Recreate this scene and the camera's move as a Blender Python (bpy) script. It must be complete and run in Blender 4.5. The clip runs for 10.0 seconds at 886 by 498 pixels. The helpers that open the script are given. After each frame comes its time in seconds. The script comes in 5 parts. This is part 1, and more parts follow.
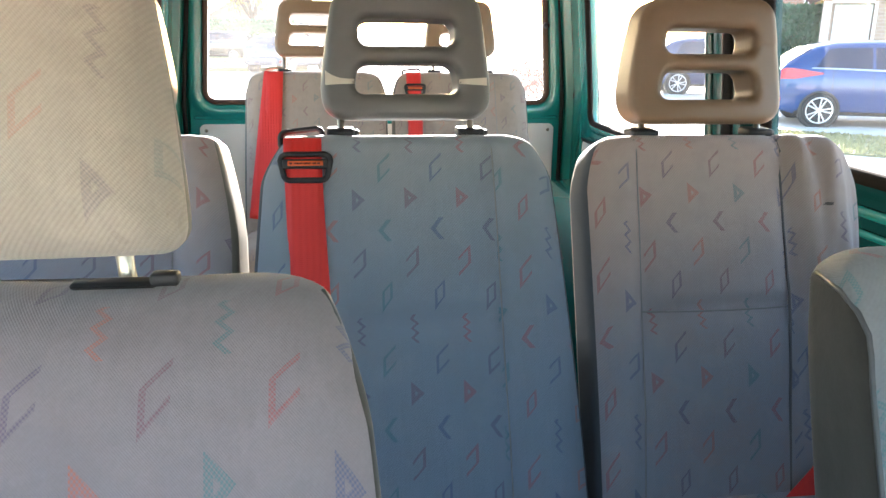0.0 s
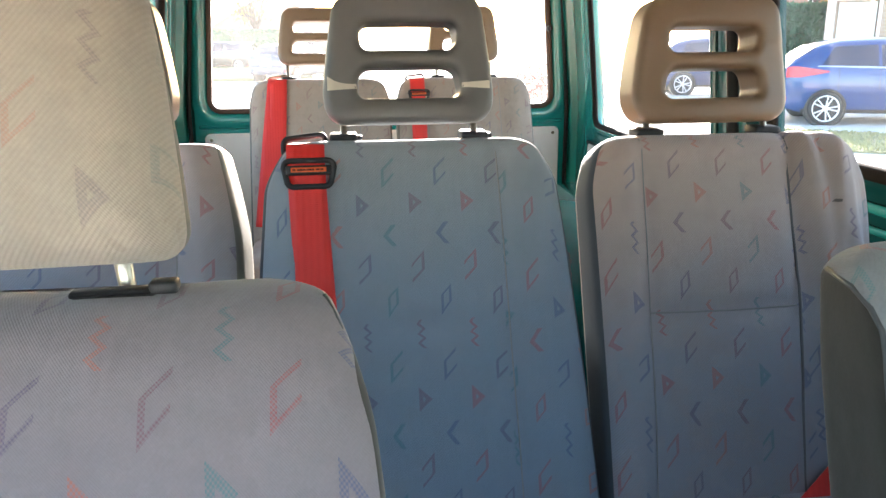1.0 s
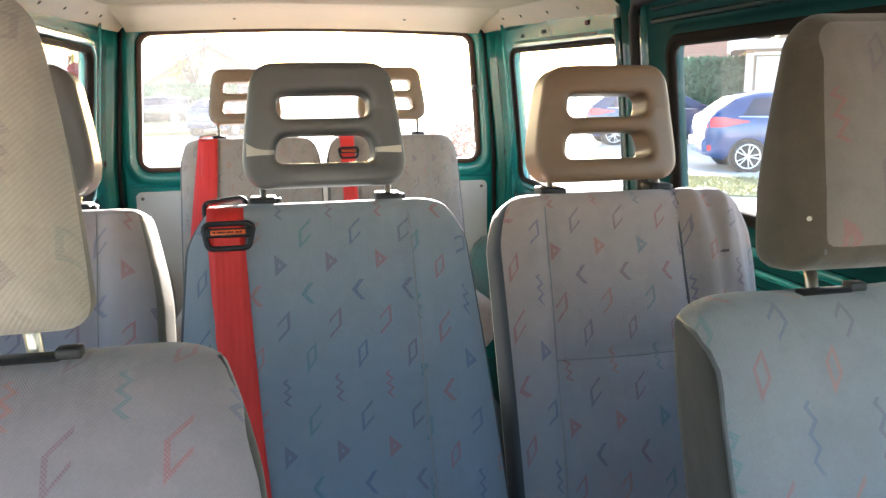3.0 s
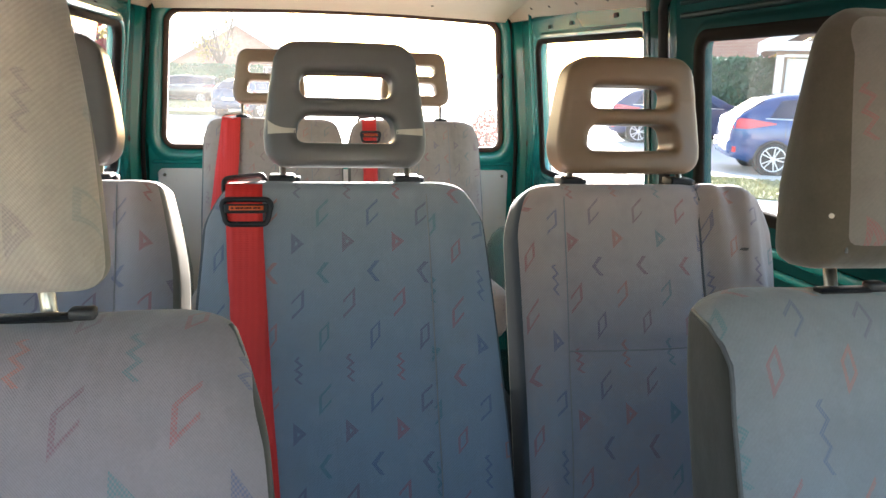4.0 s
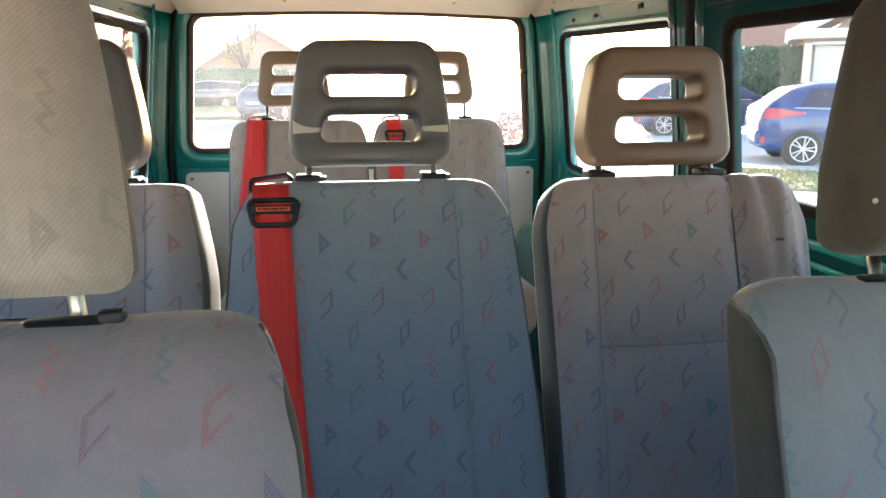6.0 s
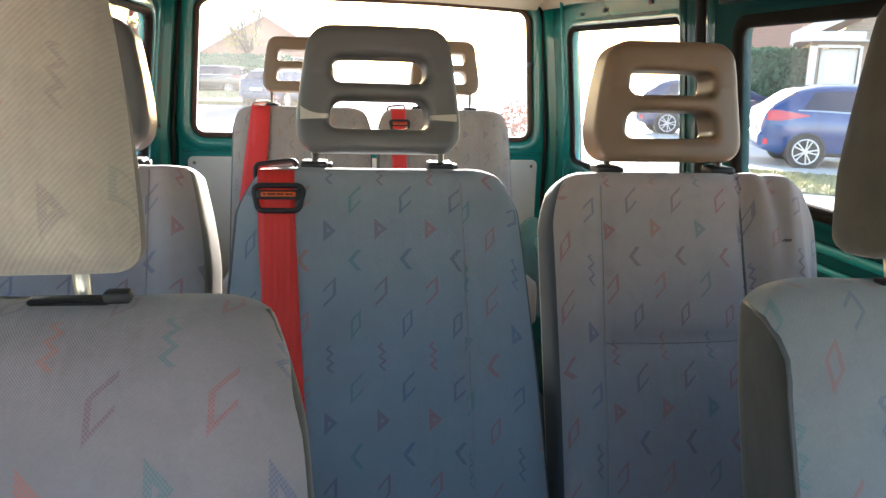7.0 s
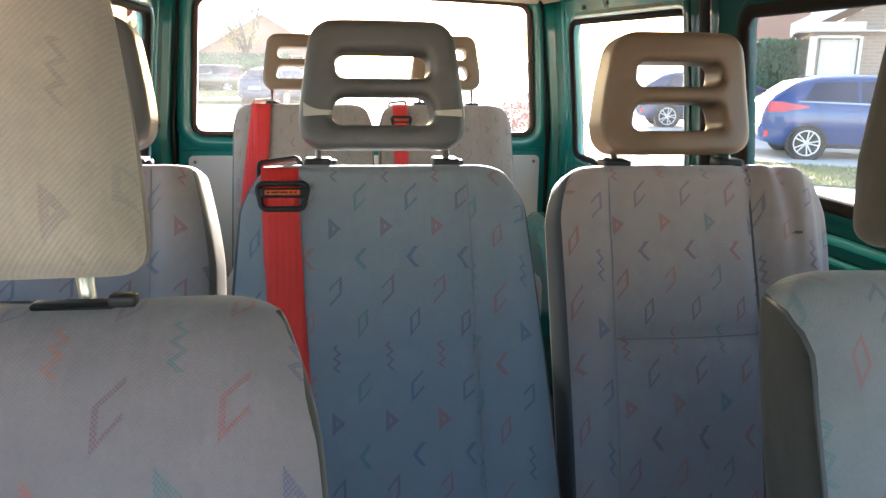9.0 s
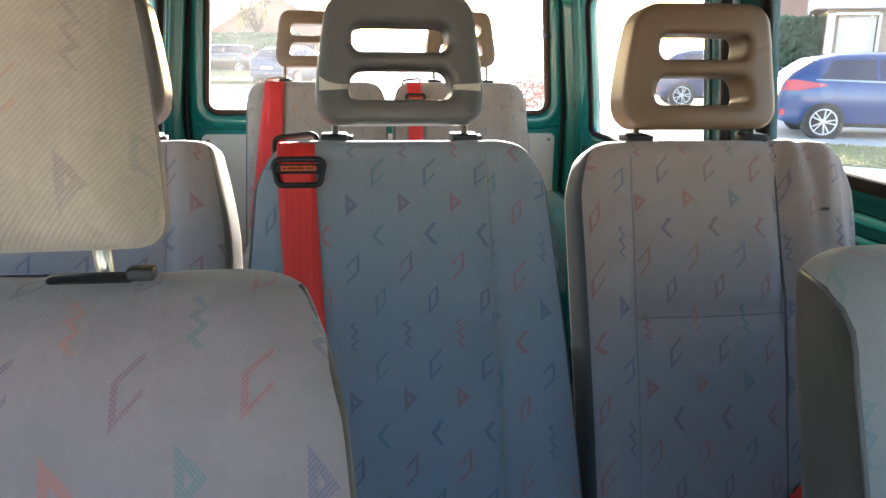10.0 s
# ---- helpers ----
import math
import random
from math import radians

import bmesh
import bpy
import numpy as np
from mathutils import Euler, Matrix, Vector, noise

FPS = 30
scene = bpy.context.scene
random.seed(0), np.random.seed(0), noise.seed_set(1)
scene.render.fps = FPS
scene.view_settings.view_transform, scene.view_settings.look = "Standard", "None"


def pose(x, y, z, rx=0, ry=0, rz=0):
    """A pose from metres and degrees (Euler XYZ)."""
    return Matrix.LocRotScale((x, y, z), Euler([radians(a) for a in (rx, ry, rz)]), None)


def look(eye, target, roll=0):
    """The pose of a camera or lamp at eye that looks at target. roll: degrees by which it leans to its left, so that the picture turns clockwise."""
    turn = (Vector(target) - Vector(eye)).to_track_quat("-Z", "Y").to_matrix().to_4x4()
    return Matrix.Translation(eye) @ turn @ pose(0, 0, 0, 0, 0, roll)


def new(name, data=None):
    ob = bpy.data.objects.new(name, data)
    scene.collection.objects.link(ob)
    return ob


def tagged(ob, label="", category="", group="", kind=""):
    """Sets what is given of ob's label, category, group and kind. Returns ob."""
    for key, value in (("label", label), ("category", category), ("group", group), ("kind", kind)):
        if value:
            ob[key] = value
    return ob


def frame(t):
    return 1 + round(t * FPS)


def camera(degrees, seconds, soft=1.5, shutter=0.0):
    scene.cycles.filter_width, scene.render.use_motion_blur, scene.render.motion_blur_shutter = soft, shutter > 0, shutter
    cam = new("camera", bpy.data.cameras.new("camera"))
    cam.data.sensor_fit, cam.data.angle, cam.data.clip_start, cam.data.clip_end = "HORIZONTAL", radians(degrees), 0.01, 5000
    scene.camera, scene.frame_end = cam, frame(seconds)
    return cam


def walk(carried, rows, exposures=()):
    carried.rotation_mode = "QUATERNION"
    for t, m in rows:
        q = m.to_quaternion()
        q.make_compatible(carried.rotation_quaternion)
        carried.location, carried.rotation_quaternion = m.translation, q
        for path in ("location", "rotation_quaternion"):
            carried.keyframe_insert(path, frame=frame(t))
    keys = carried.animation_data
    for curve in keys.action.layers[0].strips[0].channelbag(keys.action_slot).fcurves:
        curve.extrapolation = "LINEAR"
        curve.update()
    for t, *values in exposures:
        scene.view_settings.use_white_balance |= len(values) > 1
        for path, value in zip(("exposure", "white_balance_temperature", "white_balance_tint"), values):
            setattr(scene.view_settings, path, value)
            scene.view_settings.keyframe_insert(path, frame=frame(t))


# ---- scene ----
cam = camera(59.2, 10.0)
PATH = [
    (0, (-0.199, 0.195, 1.666), (0.081, 2.1, 1.126), 0.8),
    (0.5, (-0.197, 0.195, 1.665), (0.095, 2.099, 1.127), 0.7),
    (1, (-0.195, 0.201, 1.662), (0.066, 2.113, 1.136), -0.4),
    (1.5, (-0.187, 0.214, 1.655), (0.119, 2.108, 1.09), -1.0),
    (2, (-0.187, 0.195, 1.665), (0.166, 2.094, 1.146), -0.3),
    (2.5, (-0.178, 0.146, 1.686), (0.185, 2.075, 1.302), -1.1),
    (2.7, (-0.167, 0.137, 1.687), (0.234, 2.057, 1.297), -1.6),
    (3.8, (-0.161, 0.14, 1.675), (0.214, 2.055, 1.239), 1.7),
    (4, (-0.161, 0.138, 1.677), (0.204, 2.057, 1.249), 1.6),
    (4.5, (-0.163, 0.133, 1.681), (0.189, 2.066, 1.305), 1.0),
    (5, (-0.164, 0.139, 1.679), (0.205, 2.063, 1.277), 1.0),
    (5.5, (-0.164, 0.15, 1.672), (0.147, 2.079, 1.244), 0.7),
    (5.7, (-0.161, 0.148, 1.673), (0.138, 2.078, 1.242), -0.4),
    (6.8, (-0.168, 0.154, 1.668), (0.13, 2.081, 1.224), 1.6),
    (7, (-0.17, 0.159, 1.668), (0.132, 2.084, 1.216), 1.7),
    (7.5, (-0.173, 0.173, 1.663), (0.162, 2.082, 1.171), 2.3),
    (8, (-0.174, 0.168, 1.67), (0.162, 2.091, 1.236), 0.9),
    (8.5, (-0.177, 0.169, 1.669), (0.148, 2.095, 1.236), 1.3),
    (9, (-0.176, 0.175, 1.665), (0.123, 2.098, 1.204), 0.9),
    (9.5, (-0.177, 0.178, 1.663), (0.109, 2.101, 1.191), 0.5),
    (10, (-0.183, 0.192, 1.656), (0.085, 2.107, 1.146), 0.7),
]
walk(cam, [(t, look(eye, target, roll)) for t, eye, target, roll in PATH], [(0, 3.87, 6280, 15), (2.7, 3.82, 6280, 15), (4.0, 3.48, 6280, 15), (7.0, 3.33, 6280, 15), (8.5, 3.38, 6280, 15), (10, 3.40, 6280, 15)])

# ---- light ----
SUN_EL, SUN_AZ = radians(10.0), radians(10.0)
world = bpy.data.worlds.new("sky")
scene.world = world
world.use_nodes = True
wt = world.node_tree
sky = wt.nodes.new("ShaderNodeTexSky")
sky.sky_type, sky.sun_disc = "NISHITA", False
sky.sun_elevation, sky.sun_rotation = SUN_EL, SUN_AZ
wt.links.new(sky.outputs[0], wt.nodes["Background"].inputs[0])
wt.nodes["Background"].inputs[1].default_value = 0.095

sun_data = bpy.data.lights.new("sun", "SUN")
sun_data.energy, sun_data.angle, sun_data.color = 5.0, radians(0.6), (1.0, 0.93, 0.82)
sun = new("sun", sun_data)
sun_way = Vector((math.sin(SUN_AZ) * math.cos(SUN_EL), math.cos(SUN_AZ) * math.cos(SUN_EL), math.sin(SUN_EL)))
sun.matrix_world = look(sun_way * 60, (0, 0, 0))


# ---- materials ----
class Nodes:
    """Short hand for building a node material."""

    def __init__(self, name):
        self.mat = bpy.data.materials.new(name)
        self.mat.use_nodes = True
        self.tree = self.mat.node_tree
        self.bsdf = self.tree.nodes["Principled BSDF"]
        self.out = self.tree.nodes["Material Output"]

    def node(self, kind):
        return self.tree.nodes.new(kind)

    def put(self, socket, value):
        if isinstance(value, bpy.types.NodeSocket):
            self.tree.links.new(value, socket)
        else:
            socket.default_value = value

    def m(self, op, a, b=None, c=None):
        n = self.node("ShaderNodeMath")
        n.operation = op
        for i, v in enumerate((a, b, c)):
            if v is not None:
                self.put(n.inputs[i], v)
        return n.outputs[0]

    def coords(self, kind="Object"):
        return self.node("ShaderNodeTexCoord").outputs[kind]

    def noise(self, scale, detail=4.0, rough=0.55, coords=None):
        n = self.node("ShaderNodeTexNoise")
        n.inputs["Scale"].default_value, n.inputs["Detail"].default_value, n.inputs["Roughness"].default_value = scale, detail, rough
        self.put(n.inputs["Vector"], coords or self.coords())
        return n.outputs[0]

    def mix(self, fac, a, b, blend="MIX"):
        n = self.node("ShaderNodeMix")
        n.data_type, n.blend_type = "RGBA", blend
        self.put(n.inputs[0], fac)
        self.put(n.inputs[6], a if isinstance(a, bpy.types.NodeSocket) else (*a, 1))
        self.put(n.inputs[7], b if isinstance(b, bpy.types.NodeSocket) else (*b, 1))
        return n.outputs[2]

    def ramp(self, fac, stops, constant=False):
        n = self.node("ShaderNodeValToRGB")
        n.color_ramp.interpolation = "CONSTANT" if constant else "LINEAR"
        while len(n.color_ramp.elements) < len(stops):
            n.color_ramp.elements.new(0.5)
        for e, (at, col) in zip(n.color_ramp.elements, stops):
            e.position, e.color = at, (*col, 1)
        self.put(n.inputs[0], fac)
        return n.outputs[0]

    def bump(self, height, strength=0.3, distance=0.002):
        n = self.node("ShaderNodeBump")
        n.inputs["Strength"].default_value, n.inputs["Distance"].default_value = strength, distance
        self.put(n.inputs["Height"], height)
        self.put(self.bsdf.inputs["Normal"], n.outputs[0])

    def set(self, colour=None, rough=None, metal=None, **more):
        for key, value in (("Base Color", colour), ("Roughness", rough), ("Metallic", metal), *((k.replace("_", " "), v) for k, v in more.items())):
            if value is not None:
                if isinstance(value, tuple) and len(value) == 3:
                    value = (*value, 1)
                self.put(self.bsdf.inputs[key], value)
        return self


def simple(name, colour, rough=0.5, metal=0.0, vary=0.18, scale=30.0, bump=0.15, distance=0.001, wear=None, **more):
    """A plain surface with stains at one scale and grain at another."""
    n = Nodes(name)
    big, small = n.noise(scale * 0.15, 5), n.noise(scale * 4, 3)
    dark = tuple(c * (1 - vary) for c in colour)
    light = tuple(min(1, c * (1 + vary * 0.6)) for c in colour)
    col = n.mix(big, dark, light)
    col = n.mix(n.m("MULTIPLY", small, 0.35), col, dark)
    if wear:
        spots = n.m("GREATER_THAN", n.noise(scale * 0.6, 6, 0.7), 0.66)
        col = n.mix(n.m("MULTIPLY", spots, 0.5), col, wear)
    n.set(col, n.m("ADD", rough - 0.06, n.m("MULTIPLY", big, 0.12)), metal, **more)
    n.bump(small, bump, distance)
    return n.mat


FLANK_Z, FLANK_RUN = 0.560, 0.100


def seat_cloth(name, ground, worn, strength=0.46, low_tone=None, low_span=(0.3, 0.5), wide=1.0, tall=1.0, aside=0.0, up=0.0125, trim=None, trim_at=0.030, flank=None, flank_y=0.012, rib=0.03, phase=0, panels=None, hug=False):
    """Twill with rows of small woven signs: brackets, triangles, chevrons, hooks, diamonds and zigzags."""
    n = Nodes(name)
    m = n.m
    sep = n.node("ShaderNodeSeparateXYZ")
    n.put(sep.inputs[0], n.coords())
    u = m("DIVIDE", m("SUBTRACT", sep.outputs[0], aside), wide)
    v = m("ADD", m("DIVIDE", m("ADD", sep.outputs[2], sep.outputs[1]), tall), up)
    col_w, row_h = 0.078, 0.0465
    if panels:
        # the side panels are cut from the cloth with a shift of their own
        low, high, low_shift, high_shift, low_turn, high_turn = panels
        at_low, at_high = m("LESS_THAN", sep.outputs[0], low), m("GREATER_THAN", sep.outputs[0], high)
        u = m("SUBTRACT", u, m("ADD", m("MULTIPLY", at_low, low_shift / wide), m("MULTIPLY", at_high, high_shift / wide)))
        v = m("ADD", v, m("MULTIPLY", m("ADD", at_low, at_high), row_h * 3.0 + 0.022))
    row = m("FLOOR", m("DIVIDE", v, row_h))
    b = m("SUBTRACT", m("SUBTRACT", v, m("MULTIPLY", row, row_h)), row_h / 2)
    shift = m("MULTIPLY", m("FLOORED_MODULO", m("ADD", row, 1.0), 2.0), col_w / 2)
    us = m("ADD", u, shift)
    column = m("FLOOR", m("DIVIDE", us, col_w))
    a = m("SUBTRACT", m("SUBTRACT", us, m("MULTIPLY", column, col_w)), col_w / 2)
    kind = m("FLOORED_MODULO", row, 6.0)
    absa, absb = m("ABSOLUTE", a), m("ABSOLUTE", b)
    lean = m("SUBTRACT", b, a)
    abslean = m("ABSOLUTE", lean)
    # leaning frame, used whole (diamond) or with one side open (bracket, hook)
    frame_out = m("MAXIMUM", m("SUBTRACT", absa, 0.0095), m("SUBTRACT", abslean, 0.0135))
    ring = m("MULTIPLY", m("LESS_THAN", frame_out, 0.0), m("GREATER_THAN", frame_out, -0.0043))
    inner = m("LESS_THAN", abslean, 0.0086)
    bracket = m("MULTIPLY", ring, m("SUBTRACT", 1.0, m("MULTIPLY", inner, m("GREATER_THAN", a, 0.0))))
    hook = m("MULTIPLY", ring, m("SUBTRACT", 1.0, m("MULTIPLY", inner, m("LESS_THAN", a, 0.0))))
    thin_out = m("MAXIMUM", m("SUBTRACT", absa, 0.0078), m("SUBTRACT", abslean, 0.0125))
    diamond = m("MULTIPLY", m("LESS_THAN", thin_out, 0.0), m("GREATER_THAN", thin_out, -0.0037))
    tri = m("MAXIMUM", m("SUBTRACT", -0.009, a), m("MULTIPLY", m("ADD", m("SUBTRACT", absb, 0.0165), m("MULTIPLY", m("ADD", a, 0.009), 0.85)), 0.76))
    triangle = m("MULTIPLY", m("LESS_THAN", tri, 0.0), m("GREATER_THAN", tri, -0.0058))
    chev = m("ABSOLUTE", m("ADD", m("SUBTRACT", a, m("MULTIPLY", absb, 0.8)), 0.007))
    chevron = m("MULTIPLY", m("LESS_THAN", chev, 0.0037), m("LESS_THAN", absb, 0.016))
    zig = m("ABSOLUTE", m("SUBTRACT", a, m("MULTIPLY", m("SUBTRACT", m("PINGPONG", m("ADD", b, 0.1), 0.0085), 0.00425), 1.0)))
    zigzag = m("MULTIPLY", m("LESS_THAN", zig, 0.0025), m("LESS_THAN", absb, 0.0235))
    mask = None
    for i, sign in enumerate((triangle, bracket, zigzag, diamond, hook, chevron)):
        here = m("MULTIPLY", sign, m("COMPARE", kind, float(i), 0.3))
        mask = here if mask is None else m("ADD", mask, here)
    # the signs are stitched in dots
    dots = m("MULTIPLY", m("SINE", m("MULTIPLY", u, 2100.0)), m("SINE", m("MULTIPLY", v, 2100.0)))
    mask = m("MULTIPLY", mask, m("ADD", 0.70, m("MULTIPLY", dots, 0.62)))
    # six dyes follow one another along each row
    if panels:
        column = m("ADD", column, m("ADD", m("MULTIPLY", at_low, float(low_turn)), m("MULTIPLY", at_high, float(high_turn))))
    even = m("SUBTRACT", 1.0, m("FLOORED_MODULO", row, 2.0))
    turn = m("FLOORED_MODULO", m("ADD", m("ADD", column, m("MULTIPLY", even, 2.0)), 1.0 + phase), 6.0)
    ink = n.ramp(m("DIVIDE", m("ADD", turn, 0.5), 6.0), [(0.0, (0.018, 0.165, 0.185)), (1 / 6, (0.03, 0.06, 0.19)), (2 / 6, (0.080, 0.042, 0.125)), (3 / 6, (0.16, 0.035, 0.075)), (4 / 6, (0.35, 0.036, 0.046)), (5 / 6, (0.46, 0.09, 0.042))], True)
    twill = m("SINE", m("MULTIPLY", m("SUBTRACT", u, sep.outputs[2]), 1550.0))
    weave = m("SINE", m("MULTIPLY", m("ADD", u, sep.outputs[2]), 3300.0))
    big, mid = n.noise(7.0, 5), n.noise(38.0, 4)
    base = n.mix(big, ground, worn)
    if low_tone:
        # some fading, and shade painted in: the cloth goes bluer and darker lower down
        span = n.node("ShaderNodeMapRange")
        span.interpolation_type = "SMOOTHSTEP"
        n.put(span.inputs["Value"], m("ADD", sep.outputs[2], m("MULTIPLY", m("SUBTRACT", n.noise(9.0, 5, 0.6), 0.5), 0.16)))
        span.inputs["From Min"].default_value, span.inputs["From Max"].default_value = low_span
        base = n.mix(span.outputs[0], n.mix(big, low_tone, tuple(c * 1.12 for c in low_tone)), base)
    base = n.mix(m("MULTIPLY", mid, 0.30), base, tuple(c * 0.66 for c in ground))
    blotch = m("MAXIMUM", m("MULTIPLY", m("SUBTRACT", n.noise(17.0, 6, 0.65), 0.50), 2.6), 0.0)
    base = n.mix(m("MINIMUM", blotch, 0.30), base, tuple(c * 0.74 for c in ground))
    pale = m("MAXIMUM", m("MULTIPLY", m("SUBTRACT", n.noise(23.0, 5, 0.6), 0.56), 2.2), 0.0)
    base = n.mix(m("MINIMUM", pale, 0.06), base, tuple(min(1.0, c * 1.25) for c in worn))
    fuzz = n.noise(420.0, 2, 0.5)
    base = n.mix(m("MULTIPLY", fuzz, 0.36), base, tuple(c * 0.58 for c in ground))
    base = n.mix(m("ADD", rib, m("MULTIPLY", twill, rib)), base, tuple(c * 0.5 for c in ground))
    spots = m("GREATER_THAN", n.noise(11.0, 3, 0.6), 0.71)
    base = n.mix(m("MULTIPLY", spots, 0.16), base, (0.2, 0.15, 0.1))
    col = n.mix(m("MULTIPLY", mask, strength), base, ink)
    woven = 1.0
    if trim:
        # plain vinyl round the sides and back of a padded headrest
        x, y, z = sep.outputs
        front = m("SUBTRACT", m("MULTIPLY", m("MAXIMUM", m("SUBTRACT", z, 0.066), 0.0), 0.073), 0.052)
        behind = m("SUBTRACT", m("SUBTRACT", m("SUBTRACT", y, m("MULTIPLY", m("SUBTRACT", z, 0.1), 0.12)), m("MULTIPLY", m("MULTIPLY", x, x), 0.5)), front)
        plain = m("GREATER_THAN", behind, m("ADD", trim_at, m("MULTIPLY", m("MAXIMUM", m("SUBTRACT", z, 0.17), 0.0), 0.15)))
        hide = n.mix(n.noise(24.0, 5, 0.65), tuple(c * 0.62 for c in trim), tuple(c * 1.45 for c in trim))
        col = n.mix(plain, col, n.mix(m("MULTIPLY", fuzz, 0.4), hide, tuple(c * 0.5 for c in trim)))
        woven = m("SUBTRACT", 1.0, plain)
    if flank:
        # plain vinyl behind the piping of a front seat
        z = sep.outputs[2]
        edge = m("SUBTRACT", m("ADD", flank_y, m("MULTIPLY", m("POWER", m("MINIMUM", m("MAXIMUM", m("DIVIDE", m("SUBTRACT", z, FLANK_Z), FLANK_RUN), 0.0), 1.0), 5.0), 0.060)), m("MULTIPLY", m("SINE", m("MULTIPLY", z, math.pi / 0.684)), 0.012))
        plain = m("MULTIPLY", m("GREATER_THAN", sep.outputs[1], edge), m("LESS_THAN", z, FLANK_Z + FLANK_RUN))
        if hug:
            # here the piping keeps to the outermost edge up to the shoulder
            plain = m("MULTIPLY", m("GREATER_THAN", sep.outputs[1], edge), m("GREATER_THAN", m("ABSOLUTE", sep.outputs[0]), m("SUBTRACT", 0.308, m("MULTIPLY", z, 0.126))))
        hide = n.mix(n.noise(24.0, 5, 0.65), tuple(c * 0.65 for c in flank), tuple(c * 1.45 for c in flank))
        col = n.mix(plain, col, n.mix(m("MULTIPLY", fuzz, 0.4), hide, tuple(c * 0.5 for c in flank)))
        woven = m("SUBTRACT", 1.0, plain)
    n.set(col, 0.92, 0.0, Sheen_Weight=0.25, Sheen_Roughness=0.5, Specular_IOR_Level=0.2)
    long = n.node("ShaderNodeMapping")
    long.inputs["Scale"].default_value = (26.0, 10.0, 4.5)
    n.put(long.inputs["Vector"], n.coords())
    crease = n.noise(1.0, 3, 0.5, long.outputs[0])
    n.bump(m("ADD", m("ADD", m("MULTIPLY", woven, m("ADD", m("MULTIPLY", twill, rib * 4.5), m("MULTIPLY", weave, 0.15))), m("MULTIPLY", mid, 2.6)), m("MULTIPLY", crease, 15.0)), 0.4, 0.0006)
    return n.mat


def glass(name, dust_veil, tint=(1, 1, 1)):
    """A clear pane with a gloss and a film that is part dust, part painted glare."""
    n = Nodes(name)
    clear, gloss, film, spread = n.node("ShaderNodeBsdfTransparent"), n.node("ShaderNodeBsdfGlossy"), n.node("ShaderNodeBsdfTranslucent"), n.node("ShaderNodeFresnel")
    clear.inputs[0].default_value = (*tint, 1)
    gloss.inputs["Roughness"].default_value = 0.02
    film.inputs[0].default_value = (0.9, 0.88, 0.84, 1)
    spread.inputs[0].default_value = 1.2
    one, two = n.node("ShaderNodeMixShader"), n.node("ShaderNodeMixShader")
    n.put(one.inputs[0], spread.outputs[0])
    n.put(one.inputs[1], clear.outputs[0])
    n.put(one.inputs[2], gloss.outputs[0])
    smear = n.m("MULTIPLY", n.m("ADD", n.noise(6.0, 6, 0.65), n.m("MULTIPLY", n.m("GREATER_THAN", n.noise(70.0, 2, 0.5), 0.70), 1.2)), dust_veil)
    n.put(two.inputs[0], smear)
    n.put(two.inputs[1], one.outputs[0])
    n.put(two.inputs[2], film.outputs[0])
    n.tree.links.new(two.outputs[0], n.out.inputs[0])
    return n.mat


def webbing():
    n = Nodes("red_webbing")
    sep = n.node("ShaderNodeSeparateXYZ")
    n.put(sep.inputs[0], n.coords())
    ribs = n.m("SINE", n.m("MULTIPLY", sep.outputs[0], 700.0))
    cross = n.m("SINE", n.m("MULTIPLY", sep.outputs[2], 2600.0))
    big = n.noise(9.0, 4)
    col = n.mix(big, (0.60, 0.018, 0.016), (0.76, 0.036, 0.028))
    n.set(n.mix(n.m("ADD", 0.03, n.m("MULTIPLY", ribs, 0.03)), col, (0.25, 0.005, 0.006)), 0.55)
    n.bump(n.m("ADD", ribs, n.m("MULTIPLY", cross, 0.5)), 0.4, 0.0006)
    return n.mat


# front seats share one cloth, tinted cool right and warm left as lit
CLOTH_FRONT = seat_cloth("patterned_seat_cloth", (0.215, 0.230, 0.248), (0.268, 0.278, 0.290), 0.42, low_tone=(0.185, 0.210, 0.250), low_span=(0.44, 0.72), wide=0.78, tall=1.2, aside=0.0059, up=0.2100, flank=(0.042, 0.039, 0.034), rib=0.03, phase=1)
CLOTH_FRONT_LEFT = seat_cloth("patterned_driver_cloth", (0.262, 0.229, 0.243), (0.316, 0.280, 0.292), 0.42, low_tone=(0.182, 0.170, 0.204), low_span=(0.44, 0.72), wide=0.846, tall=1.2, aside=0.0330, up=0.1120, flank=(0.042, 0.039, 0.034), flank_y=0.011, rib=0.02, phase=1, hug=True)
# the two front headrests: one cloth in a sunlit and a shaded copy
CLOTH_HEAD = seat_cloth("sunlit_headrest_cloth", (0.43, 0.372, 0.318), (0.555, 0.480, 0.405), 0.23, wide=0.82, tall=0.95, aside=0.0495, up=0.0355, trim=(0.14, 0.12, 0.088), trim_at=0.044, rib=0.08, phase=4)
CLOTH_HEAD_SHADED = seat_cloth("shaded_headrest_cloth", (0.180, 0.158, 0.140), (0.220, 0.194, 0.172), 0.3, wide=0.9, tall=1.2, aside=0.03, up=0.044, trim=(0.088, 0.072, 0.052), trim_at=0.0065, phase=3)
CLOTH_BLUE = seat_cloth("bluer_seat_cloth", (0.305, 0.335, 0.365), (0.37, 0.385, 0.40), low_tone=(0.205, 0.272, 0.362), low_span=(0.32, 0.74), wide=0.936, aside=-0.0025, panels=(-0.146, 0.118, 0.0, -0.0235, 3, 1), rib=0.15, strength=0.56)
